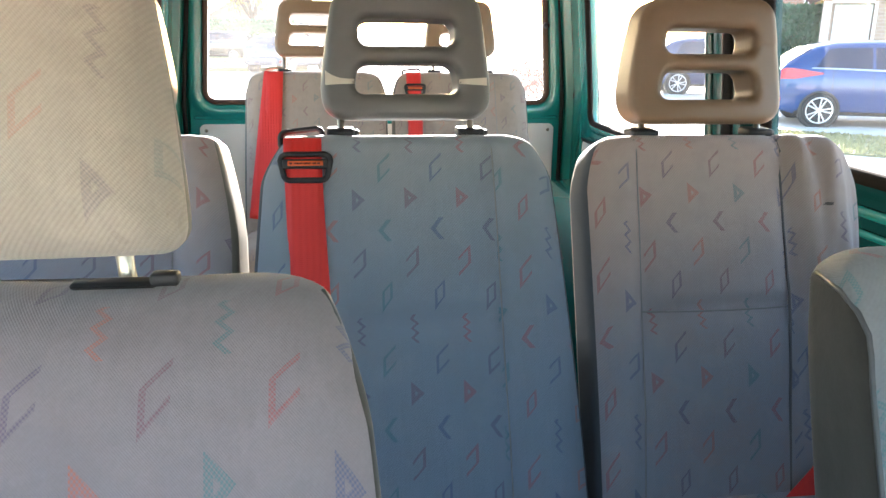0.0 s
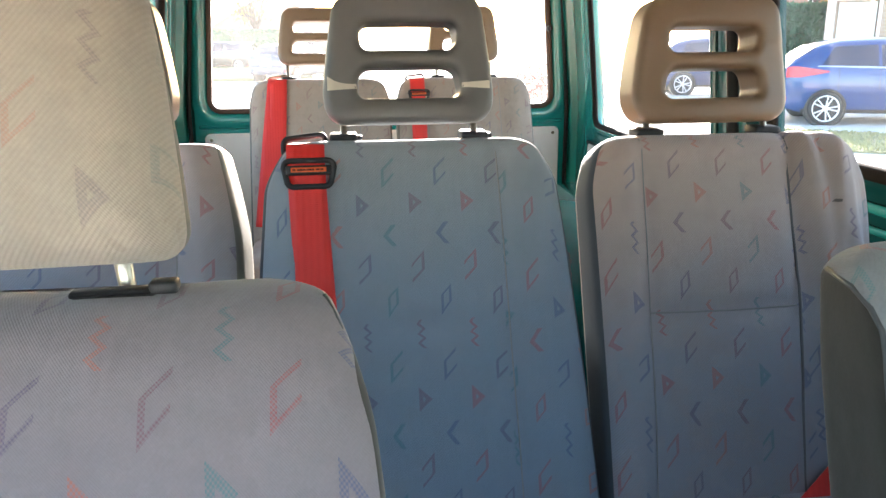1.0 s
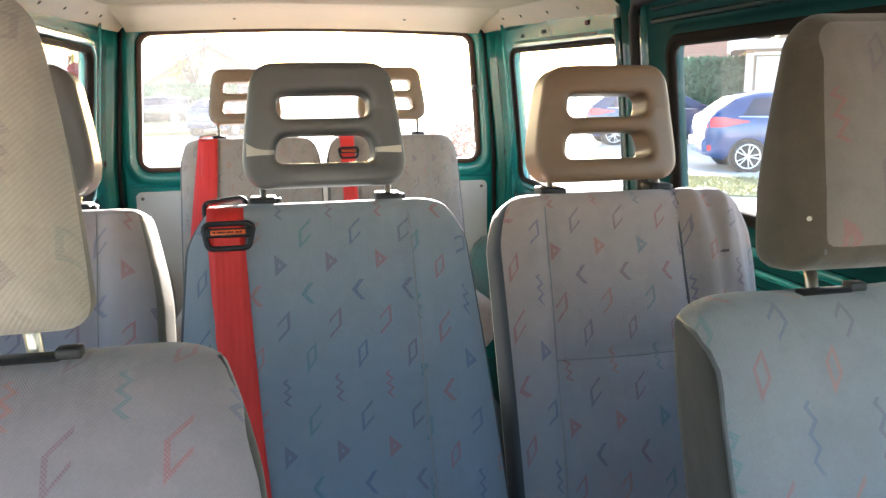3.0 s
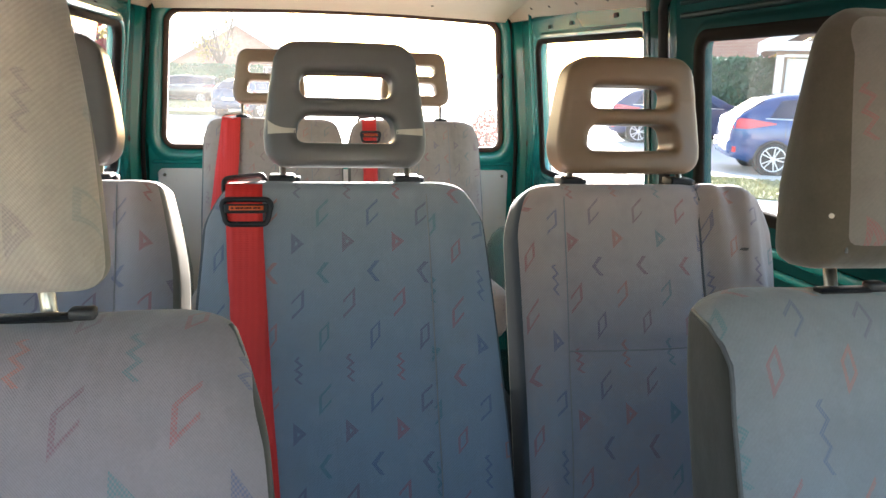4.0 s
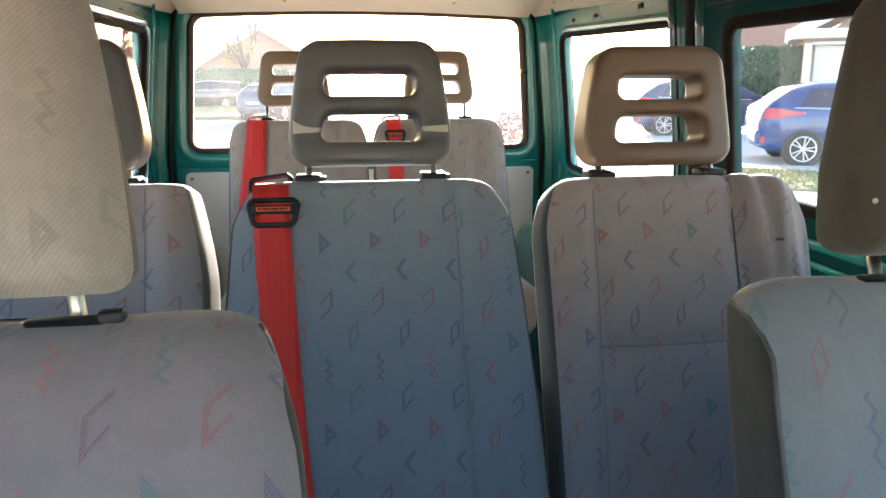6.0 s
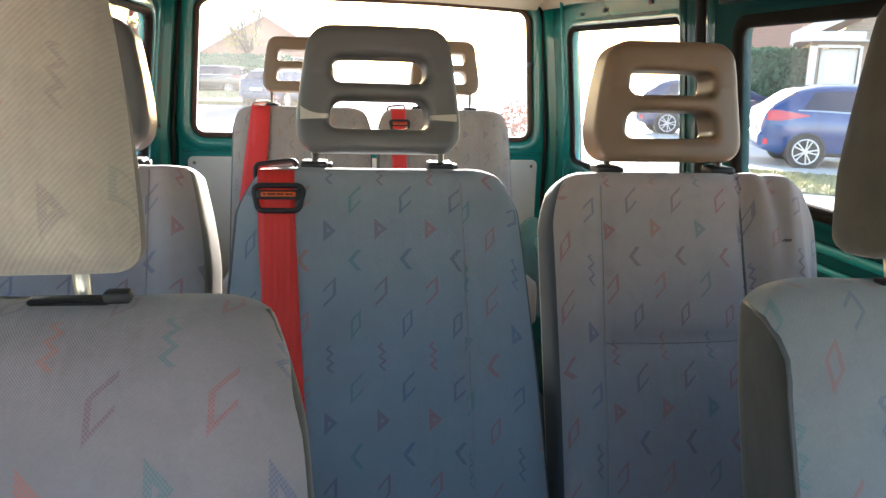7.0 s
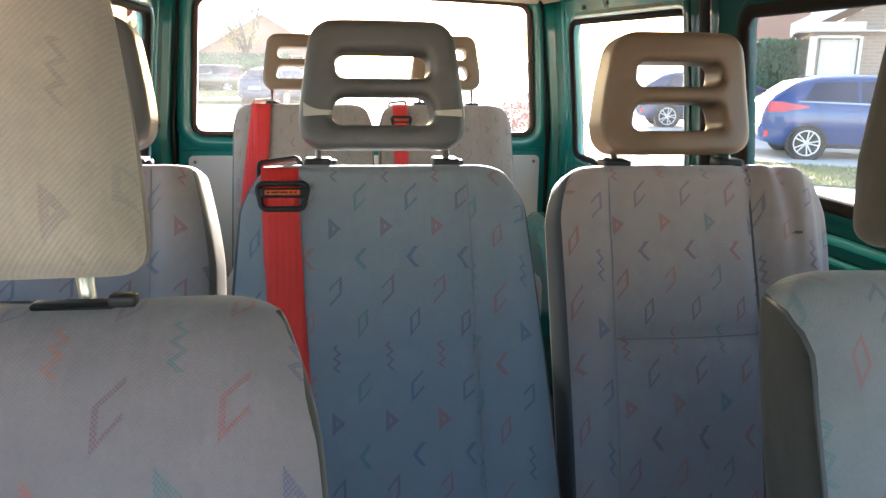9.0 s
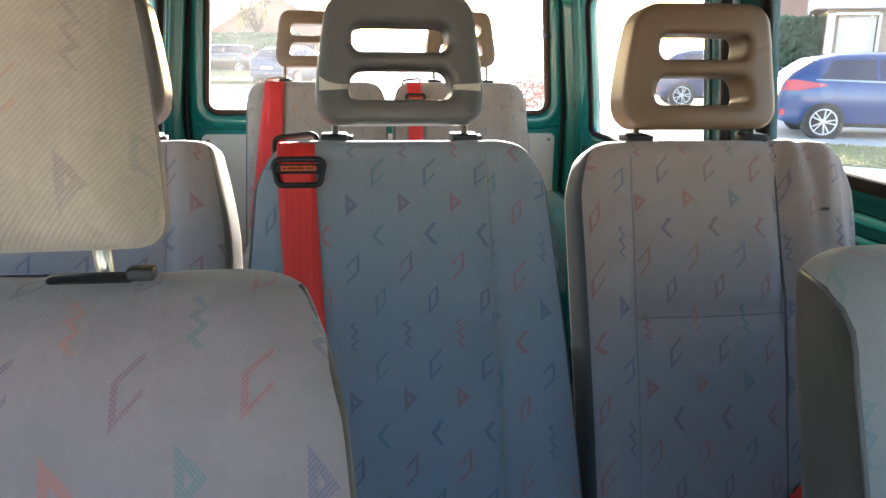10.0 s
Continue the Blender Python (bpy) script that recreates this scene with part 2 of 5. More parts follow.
CLOTH_HALF = seat_cloth("half_shaded_faded_cloth", (0.48, 0.378, 0.345), (0.56, 0.445, 0.395), low_tone=(0.238, 0.292, 0.372), low_span=(0.30, 0.58), wide=0.93, aside=-0.057, phase=2, panels=(-0.141, 0.092, -0.0335, 0.012, 3, 0), rib=0.15, strength=0.56)
CLOTH_WINDOW = seat_cloth("window_seat_cloth", (0.45, 0.37, 0.36), (0.53, 0.44, 0.41), low_tone=(0.215, 0.285, 0.385), low_span=(0.36, 0.66), wide=0.93, aside=0.022, phase=-1, rib=0.15, strength=0.56)
CLOTH_FADED = seat_cloth("sun_faded_seat_cloth", (0.345, 0.275, 0.238), (0.415, 0.335, 0.285), 0.4, wide=0.93, phase=3)
CLOTH_SIDE = simple("plain_side_cloth", (0.115, 0.104, 0.085), 0.8, vary=0.15, scale=60, bump=0.3)
# seat sides painted in a shaded, a middle and a sunlit tone
CLOTH_SHADE = simple("shaded_side_cloth", (0.072, 0.083, 0.095), 0.85, vary=0.2, scale=60, bump=0.3)
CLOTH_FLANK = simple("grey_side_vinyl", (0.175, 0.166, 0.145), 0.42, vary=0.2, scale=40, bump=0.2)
CLOTH_SUNLIT = simple("sunlit_side_vinyl", (0.33, 0.305, 0.255), 0.45, vary=0.15, scale=40, bump=0.2)
PIPING = simple("grey_piping", (0.075, 0.08, 0.088), 0.55, scale=90, bump=0.3)
SEAM = simple("dark_seam", (0.13, 0.125, 0.13), 0.8, scale=90)
# one headrest plastic in two tints; the brown is warm light painted in
SHELL_GREY = simple("cool_lit_headrest_plastic", (0.138, 0.133, 0.126), 0.38, vary=0.16, scale=26, bump=0.12)
SHELL_BROWN = simple("warm_lit_headrest_plastic", (0.235, 0.155, 0.098), 0.40, vary=0.16, scale=26, bump=0.12)
# cream for the painted sunlight on one headrest, and for the stud
BAND = simple("sun_band_and_stud_cream", (0.62, 0.56, 0.46), 0.6, vary=0.2, scale=50)
CHROME = simple("chrome", (0.46, 0.41, 0.34), 0.30, 1.0, vary=0.1, scale=40, bump=0.03)
BLACK = simple("black_plastic", (0.014, 0.015, 0.018), 0.55, vary=0.3, scale=60)
WEB = webbing()
BURN = simple("singed_cloth", (0.15, 0.125, 0.115), 0.9, scale=200, vary=0.5)
SOFT_SEAM = simple("soft_seam", (0.26, 0.25, 0.255), 0.9, scale=90)
ORANGE = simple("orange_label", (0.75, 0.12, 0.02), 0.5, vary=0.1, scale=60)
PRINT = simple("label_print", (0.12, 0.02, 0.01), 0.6)
# body teal darkened by colour: shade on the sliding door and under the roof
SHADED_TEAL = simple("shaded_teal_paint", (0.004, 0.052, 0.050), 0.70, vary=0.35, scale=14, bump=0.1, Specular_IOR_Level=0.05)
DEEP_SHADED_TEAL = simple("deep_shaded_teal_paint", (0.004, 0.026, 0.025), 0.55, vary=0.3, scale=14, bump=0.2, Specular_IOR_Level=0.15)
TEAL_GLOSS = simple("polished_teal_edge", (0.010, 0.085, 0.076), 0.14, vary=0.3, scale=30, bump=0.25, distance=0.002, Coat_Weight=1.0, Coat_Roughness=0.05)
TEAL = simple("teal_body_paint", (0.010, 0.200, 0.182), 0.24, vary=0.22, scale=9, bump=0.06, distance=0.002, wear=(0.02, 0.10, 0.09), Coat_Weight=0.7, Coat_Roughness=0.12)
RUBBER = simple("brown_black_rubber", (0.014, 0.0105, 0.008), 0.85, vary=0.35, scale=40, Specular_IOR_Level=0.10)
BROWN_SEAL = simple("faded_brown_seal", (0.070, 0.040, 0.027), 0.7, vary=0.35, scale=40, Specular_IOR_Level=0.25)
SEAL = simple("black_seal", (0.012, 0.011, 0.011), 0.6, vary=0.3, scale=50, Specular_IOR_Level=0.2)
CREAM = simple("cream_moulded_trim", (0.61, 0.50, 0.355), 0.6, vary=0.26, scale=14, bump=0.2, wear=(0.46, 0.37, 0.26))
LINER = simple("cream_headliner_cloth", (0.52, 0.435, 0.295), 0.9, vary=0.45, scale=26, wear=(0.47, 0.37, 0.24), bump=0.5, distance=0.002)
CARD = simple("off_white_trim_card", (0.60, 0.58, 0.56), 0.55, vary=0.12, scale=14, bump=0.1, wear=(0.46, 0.43, 0.40))
MAT = simple("dark_grey_floor_mat", (0.07, 0.07, 0.072), 0.85, vary=0.3, scale=30, bump=0.5)
STEEL = simple("grey_painted_steel", (0.10, 0.10, 0.10), 0.5, vary=0.2, scale=30)
SCREW = simple("dull_screw", (0.20, 0.17, 0.13), 0.4, 0.8)
HOLE = simple("dark_hole", (0.01, 0.012, 0.012), 0.9)
# film raised beyond dust, as a glare haze that lifts the view outside
PANE = glass("window_glass", 0.065)
PANE_REAR = glass("dusty_glare_rear_glass", 0.064)
PANE_FRONT = glass("windscreen_glass", 0.008)


def clear_face():
    n = Nodes("clear_glass_face")
    n.tree.links.new(n.node("ShaderNodeBsdfTransparent").outputs[0], n.out.inputs[0])
    return n.mat


CLEAR = clear_face()


# ---- mesh helpers ----
def mk(name, verts, faces, mat, parent=None, label="", smooth=True, slots=None):
    """One mesh object. mat: a material, or a list of them with slots giving each face's index."""
    me = bpy.data.meshes.new(name)
    me.from_pydata([tuple(v) for v in verts], [], [tuple(f) for f in faces])
    for one in mat if isinstance(mat, list) else [mat]:
        me.materials.append(one)
    if slots is not None:
        me.polygons.foreach_set("material_index", slots)
    me.polygons.foreach_set("use_smooth", [smooth] * len(me.polygons))
    me.update()
    ob = new(name, me)
    if parent:
        ob.parent = parent
    if label:
        ob["label"] = label
    return ob


def part(name, bm, mat, parent=None, label="", smooth=False):
    me = bpy.data.meshes.new(name)
    bmesh.ops.recalc_face_normals(bm, faces=bm.faces)
    bm.to_mesh(me)
    bm.free()
    me.materials.append(mat)
    me.polygons.foreach_set("use_smooth", [smooth] * len(me.polygons))
    ob = new(name, me)
    if parent:
        ob.parent = parent
    if label:
        ob["label"] = label
    return ob


def box(name, lo, hi, mat, parent=None, bevel=0.004, label="", segments=2, smooth=True):
    bm = bmesh.new()
    bmesh.ops.create_cube(bm, size=1.0)
    for v in bm.verts:
        v.co = Vector([l + (h - l) * (c + 0.5) for l, h, c in zip(lo, hi, v.co)])
    if bevel:
        bmesh.ops.bevel(bm, geom=list(bm.edges), offset=bevel, segments=segments, affect="EDGES", profile=0.5)
    return part(name, bm, mat, parent, label, smooth)


def tube(name, points, radius, mat, parent=None, sides=8, label="", closed=False):
    """A round bar along points, closed at its ends or into a loop."""
    pts = [Vector(p) for p in points]
    count, verts, faces = len(pts), [], []
    prev = None
    for i, p in enumerate(pts):
        if closed:
            way = (pts[(i + 1) % count] - pts[i - 1]).normalized()
        else:
            way = (pts[min(i + 1, count - 1)] - pts[max(i - 1, 0)]).normalized()
        if prev is None:
            prev = way.orthogonal().normalized()
        prev = (prev - way * prev.dot(way)).normalized()
        side = way.cross(prev)
        for k in range(sides):
            a = 2 * math.pi * k / sides
            verts.append(p + (prev * math.cos(a) + side * math.sin(a)) * radius)
    for i in range(count if closed else count - 1):
        j = (i + 1) % count
        for k in range(sides):
            l = (k + 1) % sides
            faces.append((i * sides + k, i * sides + l, j * sides + l, j * sides + k))
    if not closed:
        faces += [tuple(range(sides))[::-1], tuple(range((count - 1) * sides, count * sides))]
    return mk(name, verts, faces, mat, parent, label)


def thing(name, label, category, group="", kind="", at=None):
    ob = new(name)
    ob.empty_display_size = 0.1
    if at is not None:
        ob.matrix_world = at
    return tagged(ob, label, category, group, kind)


CORNER = 7


def loop(h0, h1, v0, v1, r, off=0.0, lean=0.0, bow=0.0):
    """A rounded rectangle as points (h, v), grown by off. lean: how far each upper corner draws in; bow: rise of the upper edge."""
    h0, h1, v0, v1, r = h0 - off, h1 + off, v0 - off, v1 + off, max(r + off, 0.003)
    pts = []
    for ch, cv, a0 in ((h1 - r, v0 + r, -90), (h1 - r, v1 - r, 0), (h0 + r, v1 - r, 90), (h0 + r, v0 + r, 180)):
        for i in range(CORNER):
            a = radians(a0 + 90 * i / (CORNER - 1))
            pts.append((ch + r * math.cos(a), cv + r * math.sin(a)))
        if a0 in (-90, 0, 90, 180):
            nxt = {-90: (h1, v1 - r), 0: (h0 + r, v1), 90: (h0, v0 + r), 180: (h1 - r, v0)}[a0]
            last = pts[-1]
            for i in range(1, 8):
                pts.append((last[0] + (nxt[0] - last[0]) * i / 8, last[1] + (nxt[1] - last[1]) * i / 8))
    mid, half, out = (h0 + h1) / 2, (h1 - h0) / 2, []
    for h, v in pts:
        up = (v - v0) / (v1 - v0)
        side = (h - mid) / half
        out.append((h - side * lean * up, v + bow * max(0, up) ** 4 * (1 - side * side)))
    return out


def sweep(name, loops, to, mat, parent=None, label="", cap=False, smooth=True):
    """Joins loops ((points, depth), ...) into one skin; to maps (h, v, depth) to a place."""
    n, verts, faces = len(loops[0][0]), [], []
    for pts, d in loops:
        verts += [to(h, v, d) for h, v in pts]
    for i in range(len(loops) - 1):
        for k in range(n):
            l = (k + 1) % n
            faces.append((i * n + k, i * n + l, (i + 1) * n + l, (i + 1) * n + k))
    if cap:
        faces += [tuple(range(n))[::-1], tuple(range((len(loops) - 1) * n, len(loops) * n))]
    return mk(name, verts, faces, mat, parent, label, smooth)


def lathe(name, profile, mat, parent=None, sides=24, label="", to=None):
    """A turned form from (radius, height) rows round z."""
    verts, faces = [], []
    for r, z in profile:
        for k in range(sides):
            a = 2 * math.pi * k / sides
            verts.append((r * math.cos(a), r * math.sin(a), z))
    for i in range(len(profile) - 1):
        for k in range(sides):
            l = (k + 1) % sides
            faces.append((i * sides + k, i * sides + l, (i + 1) * sides + l, (i + 1) * sides + k))
    faces += [tuple(range(sides))[::-1], tuple(range((len(profile) - 1) * sides, len(profile) * sides))]
    if to is not None:
        verts = [to @ Vector(v) for v in verts]
    return mk(name, verts, faces, mat, parent, label)


def surface(field, lo, hi, step):
    """Verts and faces of the zero level of field(x, y, z), by surface nets."""
    axes = [np.arange(l, h + step, step) for l, h in zip(lo, hi)]
    g = np.stack(np.meshgrid(*axes, indexing="ij"), -1)
    f = field(g[..., 0], g[..., 1], g[..., 2])
    inside = f < 0
    shape = np.array(f.shape) - 1
    total, hits = np.zeros((*shape, 3)), np.zeros(shape)
    corners = [(i, j, k) for i in (0, 1) for j in (0, 1) for k in (0, 1)]

    def cut(c):
        return tuple(slice(o, o + s) for o, s in zip(c, shape))

    for c in corners:
        for axis in range(3):
            if c[axis]:
                continue
            e = tuple(v + (n == axis) for n, v in enumerate(c))
            fa, fb = f[cut(c)], f[cut(e)]
            cross = (fa < 0) != (fb < 0)
            w = np.where(cross, fa / np.where(cross, fa - fb, 1.0), 0.0)[..., None]
            total += np.where(cross[..., None], g[cut(c)] * (1 - w) + g[cut(e)] * w, 0.0)
            hits += cross
    used = hits > 0
    index = -np.ones(shape, int)
    index[used] = np.arange(used.sum())
    verts = total[used] / hits[used][:, None]
    faces = []
    for axis in range(3):
        b, c = [(1, 2), (2, 0), (0, 1)][axis]
        a0 = [slice(None)] * 3
        a1 = [slice(None)] * 3
        a0[axis], a1[axis] = slice(0, -1), slice(1, None)
        flip = inside[tuple(a0)] != inside[tuple(a1)]
        for p in np.argwhere(flip):
            if p[b] == 0 or p[c] == 0 or p[b] > shape[b] - 1 or p[c] > shape[c] - 1:
                continue
            ring = []
            for db, dc in ((-1, -1), (0, -1), (0, 0), (-1, 0)):
                q = list(p)
                q[b] += db
                q[c] += dc
                ring.append(int(index[tuple(q)]))
            if min(ring) >= 0:
                faces.append(ring if inside[tuple(p)] else ring[::-1])
    return verts, faces


def rounded(qx, qy, r):
    return np.hypot(np.maximum(qx + r, 0), np.maximum(qy + r, 0)) + np.minimum(np.maximum(qx, qy) + r, 0) - r


# ---- the van's shell ----
FLOOR, ROOF = 0.50, 2.03
REAR = 3.36


def ceil_z(y):
    return 1.925 + (y - 2.04) * 0.045


def right(h, v, d):
    return (0.80 + d - 0.05 * max(0.0, v - 1.40) / 0.5, h, v)


def left(h, v, d):
    return (-0.80 - d + 0.05 * max(0.0, v - 1.40) / 0.5, h, v)


def back(h, v, d):
    return (h, REAR + d, v)


def front(h, v, d):
    """The raked windscreen."""
    return (h, -1.00 + (v - 1.10) * 1.16 - 0.76 * d, v + 0.65 * d)


def window_wall(name, label, to, win, outer, pane_mat, rubber=0.014, lean=0.0, bow=0.0, deep=1.0, roll=1.0, mat=None, flush=0.0, dip=0.0, seal_mat=None):
    """A steel wall with one rolled window opening, its rubber and its pane."""
    root = thing(name, label, "vehicle wall", kind="structure")

    def lo(off):
        pts = loop(*win, off=off, lean=lean, bow=bow)
        # dip: how far the upper edge falls towards the front
        return [(h, v - dip * max(0.0, (v - win[2]) / (win[3] - win[2])) * (win[1] - h) / (win[1] - win[0])) for h, v in pts]

    rim = loop(*outer)
    k, wide = deep, max(0.0, rubber - 0.030)
    sweep("steel_panel", [(rim, 0), (lo(0.075 * k + wide), 0), (lo(0.066 * k + wide), -0.003 * roll), (lo(0.055 * k + wide), -0.013 * roll), (lo(0.045 * k + wide), -0.017 * roll), (lo(0.028 * k + wide), -0.017 * roll), (lo(0.018 * k + wide), -0.012 * roll), (lo(0.012), 0.0), (lo(0.010), 0.016), (lo(0.035), 0.045), (rim, 0.05)], to, mat or TEAL, root)
    seal = sweep("rubber_seal", [(lo(rubber + 0.003), -0.006), (lo(rubber), -0.012), (lo(0.003), -0.011), (lo(-0.004), -0.007), (lo(-0.007), 0.002 - flush * 0.004), (lo(-0.008), 0.016 - flush * 0.012), (lo(0.009), 0.019 - flush * 0.008)], to, seal_mat or RUBBER, root, "dark brown-black rubber window seal")
    edge = lo(-0.006)
    n = len(edge)
    verts = [to(h, v, 0.007 - flush * 0.007) for h, v in edge] + [to(h, v, 0.011 - flush * 0.008) for h, v in edge]
    faces = [tuple(range(n)), tuple(range(n, 2 * n))] + [(k, (k + 1) % n, n + (k + 1) % n, n + k) for k in range(n)]
    a, b, c = [Vector(verts[k]) for k in (0, n // 3, 2 * n // 3)]
    inward = Vector(to(0, 1.5, -1)) - Vector(to(0, 1.5, 0))
    if (b - a).cross(c - a).dot(inward) < 0:
        faces[0] = faces[0][::-1]
    pane = mk("window_pane", verts, faces, [pane_mat, CLEAR], root, smooth=False, slots=[0] + [1] * (n + 1))
    pane.visible_shadow = False
    return root


tailgate = window_wall("tailgate", "closed teal-painted rear tailgate with a wide window", back, (-0.672, 0.687, 1.388, 1.900, 0.045), (-0.735, 0.750, 0.56, 1.955, 0.03), PANE_REAR, lean=0.035, bow=0.018, rubber=0.009, seal_mat=BROWN_SEAL)
sweep("pressed_groove", [(loop(-0.72, 0.736, 1.318, 1.332, 0.006), -0.001), (loop(-0.715, 0.731, 1.321, 1.329, 0.003), -0.006)], back, TEAL, tailgate, cap=True)
card = sweep("trim_card", [(loop(-0.70, 0.722, 0.62, 1.300, 0.022), -0.001), (loop(-0.70, 0.722, 0.62, 1.300, 0.022), -0.006), (loop(-0.697, 0.719, 0.623, 1.297, 0.020), -0.008)], back, CARD, tailgate, "off-white trim card screwed to the tailgate", cap=True, smooth=False)
for h, v in ((-0.675, 1.275), (0.697, 1.275), (0.69, 1.02), (-0.66, 1.00), (-0.30, 1.275), (0.30, 1.275), (-0.62, 1.07)):
    lathe("screw", [(0.007, 0.0), (0.007, 0.002), (0.004, 0.0035), (0.001, 0.0035)], SCREW, card, 10, to=Matrix.Translation((h, REAR - 0.008, v)) @ pose(0, 0, 0, 90))
lathe("stop_knob", [(0.012, 0.0), (0.012, 0.012), (0.008, 0.018), (0.001, 0.018)], BLACK, tailgate, 10, to=Matrix.Translation((0.668, REAR - 0.01, 1.69)) @ pose(0, 0, 0, 90))

quarter_right = window_wall("wall_right_rear", "teal-painted steel side wall with a window", right, (2.145, 3.120, 1.330, 1.822, 0.05), (2.06, 3.36, FLOOR, 1.90, 0.01), PANE, rubber=0.008, deep=0.5, roll=0.45, flush=1.0, dip=0.018)
quarter_left = window_wall("wall_left_rear", "teal-painted steel side wall with a window", left, (2.165, 3.075, 1.330, 1.825, 0.05), (2.06, 3.36, FLOOR, 1.90, 0.01), PANE, rubber=0.009, deep=0.7)
door_right = window_wall("sliding_door", "closed teal sliding door with a rubber-framed window", right, (0.97, 1.862, 1.415, 1.782, 0.035), (0.86, 2.00, FLOOR, 1.90, 0.01), PANE, rubber=0.018, deep=0.6, roll=0.6, mat=SHADED_TEAL, flush=1.0)
door_left = window_wall("wall_left_middle", "teal-painted steel side wall with a window", left, (0.97, 1.90, 1.40, 1.80, 0.035), (0.86, 2.06, FLOOR, 1.90, 0.01), PANE, rubber=0.030)
# unseen front end: its window openings are sized to set light on the seats
window_wall("wall_right_front", "plain teal front door wall with a window", right, (-0.35, 0.72, 1.40, 1.80, 0.05), (-0.75, 0.86, FLOOR, 1.90, 0.01), PANE)
window_wall("wall_left_front", "plain teal front door wall with a window", left, (-0.35, 0.72, 1.40, 1.80, 0.05), (-0.75, 0.86, FLOOR, 1.90, 0.01), PANE)
window_wall("wall_front", "plain raked front with the windscreen", front, (-0.74, 0.74, 1.35, 1.77, 0.08), (-0.84, 0.84, 1.08, 1.885, 0.01), PANE_FRONT)
tagged(box("bulkhead", (-0.86, -1.06, FLOOR - 0.03), (0.86, -0.98, 1.10), TEAL, bevel=0.01), "plain steel front bulkhead", "vehicle wall", kind="structure")
for sign in (1, -1):
    tagged(box("side_panel", (min(sign * 0.80, sign * 0.85), -1.0, FLOOR - 0.03), (max(sign * 0.80, sign * 0.85), -0.75, 1.12), TEAL, bevel=0.004), "plain steel front side panel", "vehicle wall", kind="structure")

for side, root in ((right, quarter_right), (left, quarter_left)):
    for y in (2.34, 2.72, 2.95):
        sweep("clip_slot", [(loop(y, y + 0.035, 1.862, 1.876, 0.003), -0.001), (loop(y + 0.002, y + 0.033, 1.864, 1.874, 0.002), -0.004)], side, SEAL, root, cap=True)
# cards and rolled ribs under the windows
for side, root in ((right, quarter_right), (left, quarter_left)):
    sweep("trim_card", [(loop(2.12, 3.18, 0.62, 1.252, 0.02), -0.002), (loop(2.12, 3.18, 0.62, 1.252, 0.02), -0.008)], side, CARD, root, "off-white side trim card", cap=True, smooth=False)
    sweep("edge_strip", [(loop(2.11, 3.19, 1.252, 1.262, 0.003), -0.002), (loop(2.11, 3.19, 1.252, 1.262, 0.003), -0.010)], side, SEAL, root, cap=True)
    for y in (2.98, 3.01, 3.04):
        sweep("drain_hole", [(loop(y, y + 0.014, 1.276, 1.286, 0.004), -0.0185), (loop(y + 0.002, y + 0.012, 1.278, 1.284, 0.003), -0.0195)], side, HOLE, root, cap=True)
for side, root in ((right, door_right), (left, door_left)):
    for v, w in ((1.345, 0.012), (1.305, 0.009), (1.262, 0.014)):
        sweep("pressed_rib", [(loop(0.90, 1.97, v - w, v + w, w * 0.7), 0.0), (loop(0.90, 1.97, v - w * 0.8, v + w * 0.8, w * 0.6), -0.007), (loop(0.91, 1.96, v - w * 0.4, v + w * 0.4, w * 0.3), -0.010)], side, TEAL, root, cap=True)
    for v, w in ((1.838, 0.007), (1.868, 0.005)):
        sweep("pressed_rib", [(loop(0.90, 1.96, v - w, v + w, w * 0.7), 0.0), (loop(0.90, 1.96, v - w * 0.8, v + w * 0.8, w * 0.6), -0.005), (loop(0.91, 1.95, v - w * 0.4, v + w * 0.4, w * 0.3), -0.008)], side, DEEP_SHADED_TEAL, root, cap=True)
    sweep("trim_card", [(loop(0.92, 1.95, 0.62, 1.222, 0.02), -0.002), (loop(0.92, 1.95, 0.62, 1.222, 0.02), -0.008)], side, CARD, root, "pale grey door trim card", cap=True, smooth=False)


def post_strip(name, label, line, z0, z1, mat, sign, tilt=True):
    """A pressed upright whose plan is a line of (x, y)."""
    verts, faces = [], []
    rows = 12
    for i in range(rows):
        z = z0 + (z1 - z0) * i / (rows - 1)
        draw = 0.05 * max(0.0, z - 1.40) / 0.5 if tilt else 0
        for x, y in line:
            verts.append((sign * (x - draw), y, z))
    n = len(line)
    for i in range(rows - 1):
        for k in range(n - 1):
            faces.append((i * n + k, i * n + k + 1, (i + 1) * n + k + 1, (i + 1) * n + k))
    ob = mk(name, verts, faces, mat)
    solid = ob.modifiers.new("solid", "SOLIDIFY")
    solid.thickness, solid.offset = 0.003, -1 if sign > 0 else 1
    return tagged(ob, label, "vehicle pillar", kind="structure")


